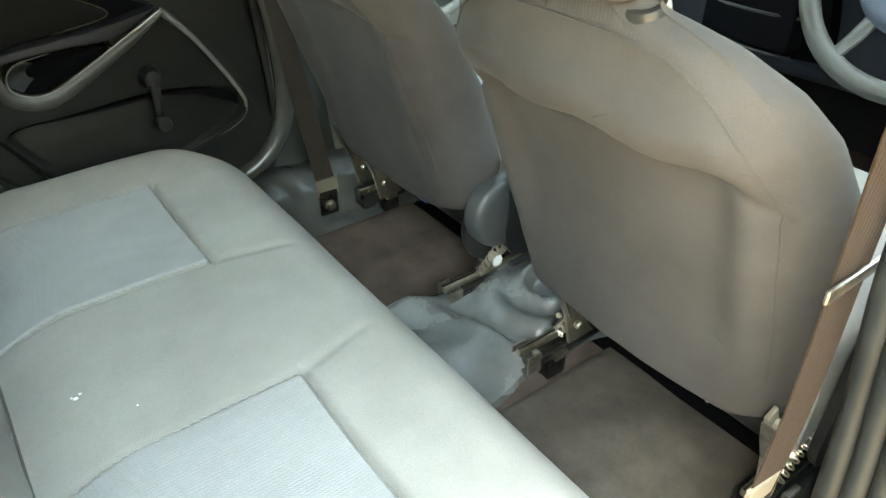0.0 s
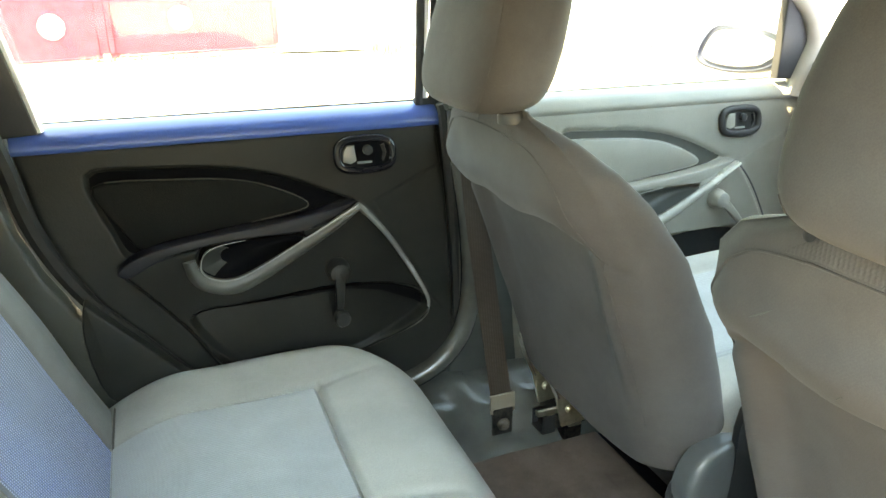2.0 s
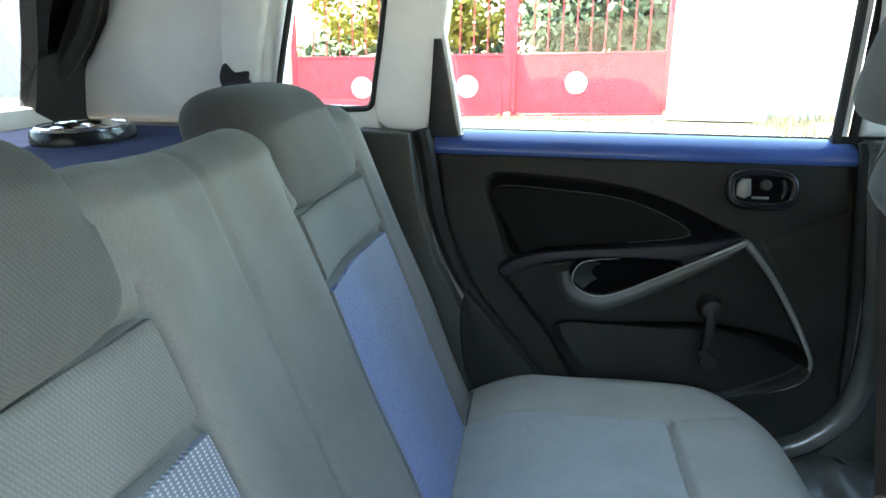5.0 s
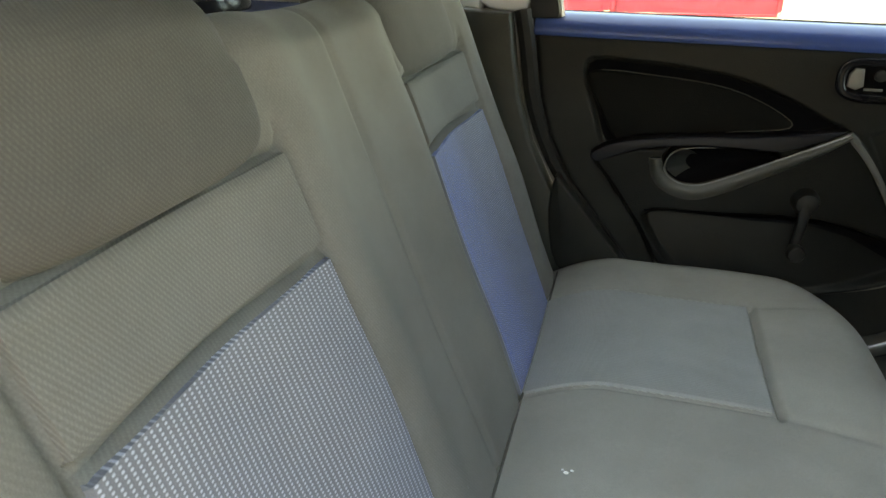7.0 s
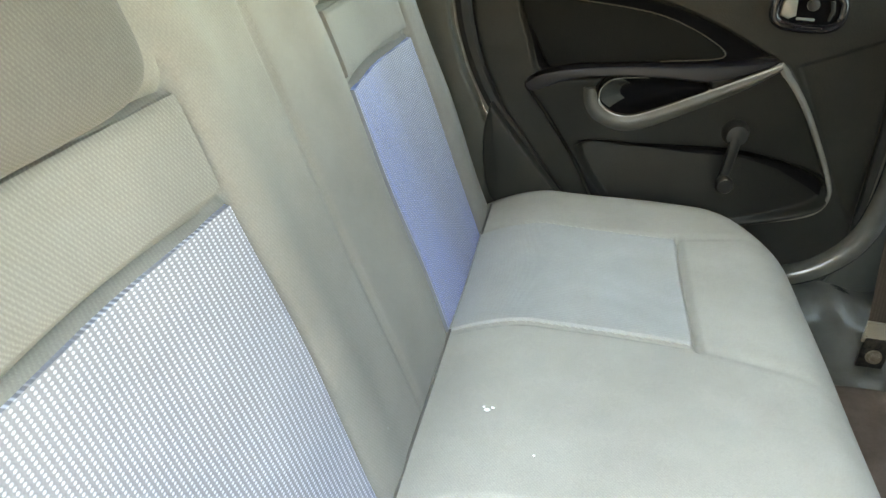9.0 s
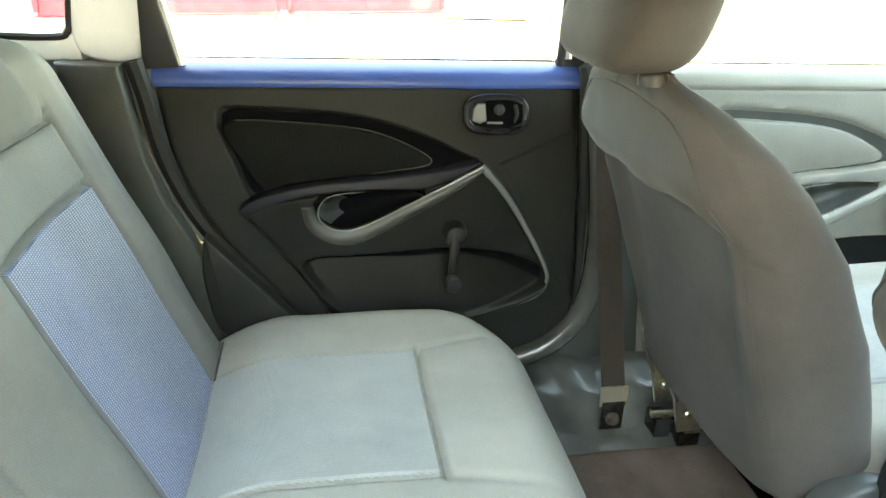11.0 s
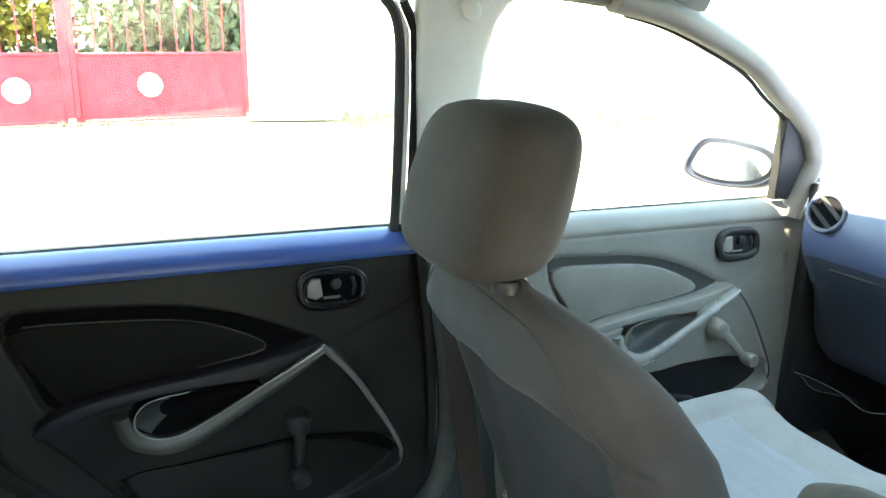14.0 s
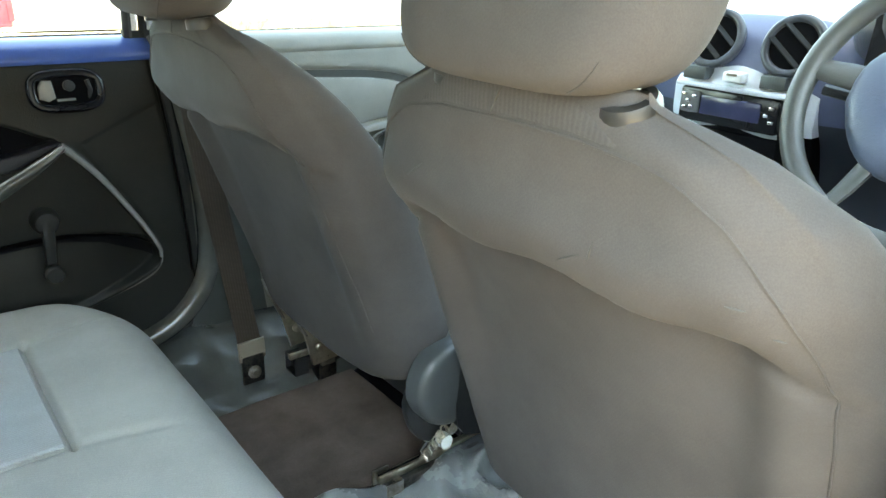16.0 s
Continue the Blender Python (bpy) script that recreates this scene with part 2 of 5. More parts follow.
SHELLGREY = plastic("side_trim_grey", (0.027, 0.029, 0.026), (0.042, 0.044, 0.04), 0.5, 300.0, 0.3, spec=0.3)
VINYL = plastic("grey_floor_vinyl", (0.075, 0.08, 0.08), (0.15, 0.158, 0.157), 0.27, 180.0, 0.3, smudge=0.1)
WHEELSKIN = plastic("steering_wheel_skin", (0.045, 0.045, 0.042), (0.065, 0.065, 0.06), 0.42, 300.0, 0.25)
CARPET = earthy("floor_carpet", (0.066, 0.047, 0.039), (0.12, 0.092, 0.079), 9.0, 600.0, bump=0.8, depth=0.01)
CARPET_GREY = earthy("worn_floor_carpet", (0.054, 0.047, 0.039), (0.098, 0.085, 0.074), 9.0, 600.0, bump=0.8, depth=0.01)
SHELFCLOTH = earthy("parcel_shelf_felt", (0.02, 0.03, 0.075), (0.034, 0.048, 0.11), 12.0, 500.0, bump=0.5, depth=0.006)
# unseen felt, set darker to cut the light it bounces down
HEADLINER = earthy("headliner_felt", (0.13, 0.127, 0.12), (0.17, 0.166, 0.157), 8.0, 700.0, bump=0.4, depth=0.004)
STEEL = metal("worn_steel", (0.25, 0.22, 0.18), (0.55, 0.52, 0.48), 0.38)
RAILSTEEL = metal("rail_steel", (0.55, 0.5, 0.4), (0.8, 0.76, 0.66), 0.3)
DARKSTEEL = metal("black_steel", (0.03, 0.03, 0.03), (0.12, 0.11, 0.1), 0.4)
CHROME = metal("chrome", (0.75, 0.75, 0.76), (0.85, 0.85, 0.86), 0.12, 20.0)
BELT = fabric("belt_webbing", (0.0325, 0.0247, 0.02015), (0.0481, 0.03835, 0.03185), ribs=("X", 60.0, 0.2), sheen=0.03)
BELT_NEAR = fabric("brown_belt_webbing", (0.019, 0.0105, 0.0065), (0.029, 0.0165, 0.0108), ribs=("X", 60.0, 0.2), sheen=0.02)
BELT_REAR = fabric("grey_belt_webbing", (0.028, 0.03, 0.04), (0.042, 0.045, 0.058), ribs=("X", 60.0, 0.2), sheen=0.03)
BELTCAP = plastic("beige_belt_sleeve", (0.165, 0.1375, 0.1045), (0.209, 0.176, 0.1375), 0.4)
GLASS = glassy("window_glass", (0.58, 0.605, 0.6))
# for the unseen rear screen, darkened to weaken light from behind
DIMGLASS = glassy("dimmed_rear_glass", (0.34, 0.35, 0.37))
MIRROR = metal("mirror_silver", (0.9, 0.9, 0.9), (0.92, 0.92, 0.92), 0.02)
BODYPAINT = plastic("body_paint", (0.3, 0.31, 0.33), (0.36, 0.37, 0.39), 0.25, 60.0, 0.03)
BLUECASE = plastic("mirror_case_plastic", (0.03, 0.035, 0.06), (0.045, 0.05, 0.08), 0.35, 200.0, 0.1)
GATERED = plastic("red_gate_paint", (0.36, 0.022, 0.04), (0.5, 0.045, 0.07), 0.45, 30.0, 0.2)
GATEWHITE = plastic("white_gate_paint", (0.72, 0.7, 0.66), (0.82, 0.81, 0.78), 0.5, 30.0, 0.1)
PLASTER = earthy("white_plaster", (0.68, 0.67, 0.63), (0.8, 0.79, 0.76), 2.0, 40.0, bump=0.3, depth=0.01)
DARKWALL = earthy("brown_grey_plaster", (0.15, 0.137, 0.118), (0.21, 0.193, 0.168), 2.0, 40.0, bump=0.3, depth=0.01)
DIRT = earthy("dry_ground", (0.15, 0.132, 0.11), (0.215, 0.193, 0.165), 0.6, 5.0, bump=0.3, depth=0.03)
DRYGRASS = earthy("dry_grass", (0.17, 0.145, 0.1), (0.27, 0.235, 0.17), 3.0, 40.0)
LEAF = earthy("leaf_green", (0.1, 0.14, 0.085), (0.2, 0.245, 0.16), 2.0, 30.0, bump=0.2)
LEAF_GOLD = earthy("leaf_yellow", (0.22, 0.2, 0.04), (0.36, 0.31, 0.07), 2.0, 30.0, bump=0.2)
BARK = earthy("bark", (0.1, 0.075, 0.055), (0.17, 0.13, 0.1), 6.0, 60.0)
STONE = earthy("grey_rubble", (0.3, 0.29, 0.27), (0.45, 0.44, 0.42), 4.0, 40.0)
PALE = plastic("white_paper", (0.7, 0.7, 0.7), (0.8, 0.8, 0.8), 0.7)
BLUETAB = plastic("blue_plastic", (0.02, 0.06, 0.4), (0.03, 0.09, 0.5), 0.35)
DISPLAY = plastic("radio_display", (0.02, 0.025, 0.06), (0.04, 0.045, 0.1), 0.2, 60.0, 0.02)


# ---- building tools ----
def thing(name, label, category, at=(0, 0, 0), group="", kind=""):
    e = new(name)
    e.empty_display_size = 0.05
    e.location = at
    return tagged(e, label, category, group, kind)


def part(name, bm, mat, parent=None, label="", smooth=True, sharp=40):
    bmesh.ops.recalc_face_normals(bm, faces=bm.faces)
    me = bpy.data.meshes.new(name)
    bm.to_mesh(me)
    bm.free()
    me.materials.append(mat)
    if smooth:
        me.polygons.foreach_set("use_smooth", [True] * len(me.polygons))
        me.set_sharp_from_angle(angle=radians(sharp))
    ob = new(name, me)
    if parent:
        ob.parent = parent
        root = parent
        off = Vector((0, 0, 0))
        while root:
            off += root.location
            root = root.parent
        me.transform(Matrix.Translation(-off))
    if label:
        ob["label"] = label
    return ob


def spline(pts, n=6, closed=False):
    """A smooth line through 2D or 3D points."""
    p = [Vector(q) for q in pts]
    out, k = [], len(p)
    for i in range(k if closed else k - 1):
        if closed:
            a, b, c, d = p[i - 1], p[i], p[(i + 1) % k], p[(i + 2) % k]
        else:
            a, b, c, d = p[max(i - 1, 0)], p[i], p[i + 1], p[min(i + 2, k - 1)]
        for j in range(n):
            t = j / n
            out.append(0.5 * (2 * b + (c - a) * t + (2 * a - 5 * b + 4 * c - d) * t * t + (3 * b - a - 3 * c + d) * t ** 3))
    if not closed:
        out.append(p[-1])
    return out


def box(x0, x1, y0, y1, z0, z1, bevel=0.004, seg=2):
    bm = bmesh.new()
    bmesh.ops.create_cube(bm, size=1, matrix=Matrix.Translation(((x0 + x1) / 2, (y0 + y1) / 2, (z0 + z1) / 2)) @ Matrix.Diagonal((x1 - x0, y1 - y0, z1 - z0, 1)))
    if bevel:
        bmesh.ops.bevel(bm, geom=bm.edges[:], offset=bevel, segments=seg, affect="EDGES", profile=0.5)
    return bm


def sheet(f, nu, nv, back):
    """A closed slab: the front f(u, v), and the same moved by back (a vector or a function of u and v)."""
    bm = bmesh.new()
    g = [[bm.verts.new(f(i / nu, j / nv)) for j in range(nv + 1)] for i in range(nu + 1)]
    off = back if callable(back) else (lambda u, v: Vector(back))
    h = [[bm.verts.new(Vector(f(i / nu, j / nv)) + off(i / nu, j / nv)) for j in range(nv + 1)] for i in range(nu + 1)]
    for i in range(nu):
        for j in range(nv):
            bm.faces.new((g[i][j], g[i + 1][j], g[i + 1][j + 1], g[i][j + 1]))
            bm.faces.new((h[i][j], h[i][j + 1], h[i + 1][j + 1], h[i + 1][j]))
    rim = [(i, 0) for i in range(nu)] + [(nu, j) for j in range(nv)] + [(i, nv) for i in range(nu, 0, -1)] + [(0, j) for j in range(nv, 0, -1)]
    for k in range(len(rim)):
        a, b = rim[k], rim[(k + 1) % len(rim)]
        bm.faces.new((g[a[0]][a[1]], h[a[0]][a[1]], h[b[0]][b[1]], g[b[0]][b[1]]))
    return bm


def rings(loops, cap=True, closed=True):
    """Skins a row of loops that have the same number of points."""
    bm = bmesh.new()
    vs = [[bm.verts.new(p) for p in loop] for loop in loops]
    n = len(vs[0])
    for a, b in zip(vs, vs[1:]):
        for i in range(n if closed else n - 1):
            bm.faces.new((a[i], a[(i + 1) % n], b[(i + 1) % n], b[i]))
    if cap:
        bm.faces.new(vs[0][::-1])
        bm.faces.new(vs[-1])
    return bm


def tube(pts, r, n=8, flat=1.0, cap=True):
    """A round bar along points; r is a number or a function of 0..1."""
    pts = [Vector(p) for p in pts]
    loops, side = [], None
    for i, p in enumerate(pts):
        d = (pts[min(i + 1, len(pts) - 1)] - pts[max(i - 1, 0)]).normalized()
        side = (side - d * side.dot(d)).normalized() if side else d.orthogonal().normalized()
        up = d.cross(side)
        rr = r(i / (len(pts) - 1)) if callable(r) else r
        loops.append([p + (side * math.cos(a) + up * math.sin(a) * flat) * rr for a in (2 * math.pi * k / n for k in range(n))])
    return rings(loops, cap)


def ring_tube(centre, axis, radius, r, n=32, k=8):
    axis = Vector(axis).normalized()
    a = axis.orthogonal().normalized()
    b = axis.cross(a)
    bm = bmesh.new()
    vs = []
    for i in range(n):
        t = 2 * math.pi * i / n
        d = a * math.cos(t) + b * math.sin(t)
        vs.append([bm.verts.new(Vector(centre) + d * (radius + r * math.cos(s)) + axis * r * math.sin(s)) for s in (2 * math.pi * j / k for j in range(k))])
    for i in range(n):
        for j in range(k):
            bm.faces.new((vs[i][j], vs[(i + 1) % n][j], vs[(i + 1) % n][(j + 1) % k], vs[i][(j + 1) % k]))
    return bm


def puck(centre, axis, profile, n=24):
    """Turned part: profile of (radius, height along the axis)."""
    axis = Vector(axis).normalized()
    a = axis.orthogonal().normalized()
    b = axis.cross(a)
    return rings([[Vector(centre) + axis * h + (a * math.cos(t) + b * math.sin(t)) * r for t in (2 * math.pi * i / n for i in range(n))] for r, h in profile])


def ribbon(pts, width, thick):
    """A strap along points; width is the vector across it."""
    pts, w = [Vector(p) for p in pts], Vector(width)
    loops = []
    for i, p in enumerate(pts):
        d = (pts[min(i + 1, len(pts) - 1)] - pts[max(i - 1, 0)]).normalized()
        nrm = d.cross(w).normalized() * thick / 2
        loops.append([p - w / 2 - nrm, p + w / 2 - nrm, p + w / 2 + nrm, p - w / 2 + nrm])
    return rings(loops)


def plate(outline, place, depth, bevel=0.0):
    """An outline (pairs) put into space by place(u, v), thickened by the vector depth."""
    bm = bmesh.new()
    a = [bm.verts.new(place(*p)) for p in outline]
    b = [bm.verts.new(Vector(place(*p)) + Vector(depth)) for p in outline]
    f0, f1 = bm.faces.new(a), bm.faces.new(b[::-1])
    n = len(a)
    for i in range(n):
        bm.faces.new((a[i], b[i], b[(i + 1) % n], a[(i + 1) % n]))
    bmesh.ops.recalc_face_normals(bm, faces=bm.faces)
    if bevel:
        bmesh.ops.bevel(bm, geom=list(f0.edges), offset=bevel, segments=3, affect="EDGES", profile=0.5)
    bmesh.ops.triangulate(bm, faces=[f for f in bm.faces if len(f.verts) > 4])
    return bm


def pillow(centre, half, power=4.0, n=28, m=18, bend=None):
    """A rounded block (superellipsoid); bend moves its points."""
    def sp(v):
        return math.copysign(abs(v) ** (2 / power), v)
    loops = []
    for j in range(1, m):
        ph = -math.pi / 2 + math.pi * j / m
        loops.append([Vector((half[0] * sp(math.cos(ph)) * sp(math.cos(t)), half[1] * sp(math.cos(ph)) * sp(math.sin(t)), half[2] * sp(math.sin(ph)))) for t in (2 * math.pi * i / n for i in range(n))])
    loops = [[Vector(centre) + (bend(p) if bend else p) for p in loop] for loop in loops]
    return rings(loops)


def reach(d, powers):
    """How far the way d runs inside the unit block of those powers."""
    lo, hi = 0.0, 2.0
    for _ in range(30):
        k = (lo + hi) / 2
        if sum(abs(c * k) ** w for c, w in zip(d, powers)) < 1:
            lo = k
        else:
            hi = k
    return lo


def block(centre, half, powers, bend=None, n=56, m=36):
    """A cushion-like block with its own roundness along each axis."""
    def sp(v):
        return math.copysign(abs(v) ** 0.6, v)
    loops = []
    for j in range(1, m):
        ph = -math.pi / 2 + math.pi * j / m
        loop = []
        for i in range(n):
            t = 2 * math.pi * i / n
            d = Vector((sp(math.cos(ph)) * sp(math.cos(t)), sp(math.cos(ph)) * sp(math.sin(t)), sp(math.sin(ph))))
            p = d * reach(d, powers)
            p = Vector((p.x * half[0], p.y * half[1], p.z * half[2]))
            loop.append(Vector(centre) + (bend(p) if bend else p))
        loops.append(loop)
    return rings(loops)


def lerp(v, xs, ys):
    return float(np.interp(v, xs, ys))


def drop(d, r):
    """How far a rounded edge of radius r has fallen at the distance d from the rim."""
    return 0.0 if d >= r else r - math.sqrt(max(r * r - (r - max(d, 0.0)) ** 2, 0.0))


def bell(d, w):
    return math.exp(-(d / w) ** 2)


def soft(d, w):
    """0 outside, 1 inside, for a signed distance d (positive inside) and a blend width w."""
    t = min(max(d / w + 0.5, 0.0), 1.0)
    return t * t * (3 - 2 * t)


def inside(x, y, poly):
    """Signed distance to a polygon, positive inside."""
    best, odd = 1e9, False
    k = len(poly)
    for i in range(k):
        ax, ay = poly[i][0], poly[i][1]
        bx, by = poly[(i + 1) % k][0], poly[(i + 1) % k][1]
        ex, ey = bx - ax, by - ay
        t = min(max(((x - ax) * ex + (y - ay) * ey) / (ex * ex + ey * ey + 1e-12), 0.0), 1.0)
        dx, dy = x - ax - ex * t, y - ay - ey * t
        best = min(best, dx * dx + dy * dy)
        if (ay > y) != (by > y) and x < ax + (y - ay) / (by - ay) * ex:
            odd = not odd
    return math.sqrt(best) if odd else -math.sqrt(best)


MID = 0.632                      # the car's middle line


def side_y(z):
    """The inner face of the far side above the sill."""
    return lerp(z, [0.0, 0.65, 0.9, 1.05, 1.15], [1.31, 1.325, 1.28, 1.235, 1.18])


def flip(p):
    return Vector((p[0], 2 * MID - p[1], p[2]))


# ---- the car's shell ----
def shell_piece(name, outline, mat, label, category, thick=0.05, near=False, inset=0.0, bevel=0.006, smooth=5):
    pts = spline(outline, smooth, True) if smooth else [Vector(p) for p in outline]
    def place(x, z):
        p = Vector((x, side_y(z) - inset, z))
        return flip(p) if near else p
    bm = plate([(p[0], p[1]) for p in pts], place, (0, -thick if near else thick, 0), bevel)
    return tagged(part(name, bm, mat), label, category, kind="structure")


C_PILLAR = [(-0.10, 0.655), (-0.165, 0.66), (-0.183, 0.70), (-0.165, 0.80), (-0.145, 0.92), (-0.12, 1.04), (-0.05, 1.04), (-0.045, 0.92), (-0.06, 0.80), (-0.085, 0.68)]
for near in (False, True):
    word = "near" if near else "far"
    shell_piece("c_pillar_trim_" + word, C_PILLAR, LIGHTTRIM, "pale grey plastic pillar trim behind the rear door", "pillar trim", near=near)
    shell_piece("b_pillar_trim_" + word, [(0.625, 0.665), (0.618, 0.80), (0.60, 0.95), (0.585, 1.05), (0.82, 1.05), (0.80, 1.034), (0.765, 1.027), (0.74, 1.012), (0.725, 0.985), (0.718, 0.94), (0.718, 0.80), (0.735, 0.665)], LIGHTTRIM,
                "pale grey plastic pillar trim between the doors", "pillar trim", near=near, smooth=0, bevel=0.012)
    shell_piece("b_pillar_base_" + word, [(0.60, 0.0), (0.655, 0.2), (0.65, 0.4), (0.632, 0.66), (0.735, 0.66), (0.77, 0.3), (0.86, 0.0)], PILLARGREY,
                "dark grey plastic foot of the door pillar", "pillar trim", near=near, inset=0.03, smooth=0)
    shell_piece("quarter_sill_" + word, [(-0.37, 0.655), (-0.175, 0.655), (-0.178, 0.70), (-0.20, 0.692), (-0.34, 0.694), (-0.362, 0.71)], LIGHTTRIM,
                "pale grey ledge under the quarter window", "window trim", near=near, smooth=0, inset=-0.002)
    shell_piece("d_pillar_trim_" + word, [(-0.78, 0.655), (-0.37, 0.655), (-0.357, 0.72), (-0.325, 0.86), (-0.285, 1.0), (-0.27, 1.04), (-0.615, 1.04), (-0.635, 0.9), (-0.66, 0.835), (-0.70, 0.78), (-0.75, 0.725), (-0.78, 0.70)], LIGHTTRIM,
                "pale grey moulded trim beside the tailgate", "pillar trim", near=near, smooth=0, bevel=0.02)
    shell_piece("roof_rail_" + word, [(-0.6, 1.03), (0.60, 1.03), (0.80, 1.03), (0.95, 1.02), (1.12, 1.02), (1.14, 1.16), (-0.6, 1.16)], HEADLINER,
                "grey felt edge of the darkened headliner above the doors", "headliner", near=near, smooth=0, inset=0.0)
    # windscreen pillar
    pts = spline([(1.49, 0.62), (1.505, 0.69), (1.512, 0.745), (1.492, 0.786), (1.465, 0.814), (1.406, 0.858), (1.353, 0.889), (1.278, 0.934), (1.159, 0.978), (1.04, 1.012), (0.92, 1.03)], 6)
    line = [Vector((p[0], side_y(p[1]) - 0.005, p[1])) for p in pts]
    if near:
        line = [flip(p) for p in line]
    tagged(part("a_pillar_trim_" + word, tube(line, 0.021, 12, 1.1), PILLARTRIM), "windscreen pillar trim with its backlit shade in the colour", "pillar trim", kind="structure")
    tagged(part("windscreen_seal_" + word, tube([p + Vector((-0.018, 0.014 * (-1 if near else 1), -0.016)) for p in line[8:-3]], 0.004, 6), RUBBER), "black rubber seal along the window", "seal", kind="structure")
    # sill under the doors
    def sill(u, v, near=near):
        x = -0.2 + 1.85 * u
        y = lerp(v, [0, 0.35, 0.6, 0.8, 1], [1.10, 1.15, 1.19, 1.25, 1.33])
        z = lerp(v, [0, 0.35, 0.6, 0.8, 1], [0.008, 0.03, 0.078, 0.105, 0.105])
        z += (0.016 * noise.noise(Vector((x * 11, v * 2.5, 4.0))) + 0.009 * math.sin(x * 55 + 5 * v) * bell(x - 0.66, 0.10)) * math.sin(math.pi * v) - 0.012 * bell(x - 0.69, 0.035) * bell(v - 0.4, 0.2)
        y += 0.012 * noise.noise(Vector((x * 7, v * 2, 8.0))) * math.sin(math.pi * v)
        p = Vector((x, y, z))
        return flip(p) if near else p
    tagged(part("door_sill_" + word, sheet(sill, 110, 24, (0, 0, -0.06)), SILLVINYL), "wrinkled dark grey vinyl over the door sill", "sill", kind="structure")
    roll = spline([(0.22, 0.10), (0.40, 0.098), (0.52, 0.108), (0.60, 0.138), (0.655, 0.20), (0.675, 0.29), (0.672, 0.42), (0.652, 0.58), (0.645, 0.65)], 6)
    roll = [Vector((p[0], 1.275 + 0.03 * max(0, p[1] - 0.2), p[1])) for p in roll]
    tagged(part("sill_roll_" + word, tube([flip(p) for p in roll] if near else roll, 0.021, 10), SILLVINYL), "shiny grey rolled trim round the door opening", "sill trim", kind="structure")
    # outer skin of the roof edge and the lower side
    shell_piece("rear_wing_" + word, [(-0.76, -0.05), (0.12, -0.05), (0.0, 0.36), (-0.06, 0.5), (-0.085, 0.66), (-0.76, 0.66)], BODYPAINT,
                "painted body side over the rear wheel", "car body", near=near, inset=-0.03, smooth=0)
    shell_piece("front_wing_" + word, [(1.60, -0.05), (2.05, -0.05), (2.05, 0.66), (1.60, 0.66)], BODYPAINT,
                "painted body side ahead of the door", "car body", near=near, inset=-0.03, smooth=0)


def roof(u, v):
    x, y = -0.62 + 1.76 * u, -0.02 + 1.305 * v
    return Vector((x, y, 1.085 + 0.06 * (1 - (2 * v - 1) ** 2) - 0.05 * max(0, (x - 0.7)) ** 2))


tagged(part("ceiling", sheet(roof, 24, 24, (0, 0, 0.03)), HEADLINER), "grey felt headliner, darkened to cut light bounced from above", "ceiling", kind="structure")


# unseen roof skin, added wide enough to keep sun off the far door
tagged(part("roof_skin", sheet(lambda u, v: Vector((-0.64 + 1.79 * u, -0.085 + 1.434 * v, 1.165 + 0.03 * (1 - (2 * v - 1) ** 2) - 0.04 * max(0, u - 0.75) - 0.02 * abs(2 * v - 1) ** 8)), 24, 24, (0, 0, 0.006)), BODYPAINT), "painted steel roof of the car, widened to block overhead sun", "car body", kind="structure")


def floor_pan(u, v):
    x, y = -0.76 + 2.81 * u, -0.06 + 1.39 * v
    return Vector((x, y, -0.002))


tagged(part("floor", sheet(floor_pan, 30, 20, (0, 0, -0.05)), CARPET), "brown carpet on the car's floor", "floor", kind="structure")
# added overhang, out of view, stops sun entering at the rear
tagged(part("rear_sun_block", sheet(lambda u, v: Vector((-0.86 + 0.27 * u, -0.04 + 1.345 * v, 1.115 + 0.035 * u + 0.01 * (1 - (2 * v - 1) ** 2))), 8, 16, (0, 0, 0.03)), BODYPAINT), "painted overhang, unseen, added to keep sun off the parcel shelf", "car body", kind="structure")
for near in (False, True):
    shell_piece("rear_corner_" + ("near" if near else "far"), [(-0.82, 0.55), (-0.5, 0.55), (-0.5, 0.70), (-0.45, 0.9), (-0.42, 1.16), (-0.82, 1.16)], DARK, "black inner face of the rear corner", "car body", near=near, inset=-0.06, smooth=0)
near_door = thing("door_3", "black plastic front door lining beside the driver", "car door", (1.15, -0.06, 0.1), kind="structure")
part("panel", sheet(lambda u, v: Vector((0.745 + 0.83 * u, -0.035 - 0.05 * max(0, v - 0.85), 0.065 + 0.585 * v)), 8, 8, (0, -0.05, 0)), DARK, near_door)
part("window_frame", tube([Vector((0.75, -0.02, 0.65)), Vector((0.76, 0.0, 0.9)), Vector((0.8, 0.03, 1.03))], 0.014, 8), RUBBER, near_door)
# tailgate, firewall, windscreen and rear glass
tagged(part("tailgate", box(-0.78, -0.74, -0.06, 1.33, -0.05, 0.69, 0.01), LIGHTTRIM), "pale grey tailgate lining", "tailgate", kind="structure")
tagged(part("firewall", box(2.0, 2.05, -0.06, 1.33, -0.05, 0.70, 0.01), DARK), "black firewall under the windscreen", "firewall", kind="structure")
for nm, a, b, tag in (("windscreen", (2.0, 0.70), (1.12, 1.09), "clear glass windscreen"), ("rear_screen", (-0.76, 0.69), (-0.56, 1.09), "rear screen glass darkened to cut light from behind")):
    d = (Vector((b[0], 0, b[1])) - Vector((a[0], 0, a[1])))
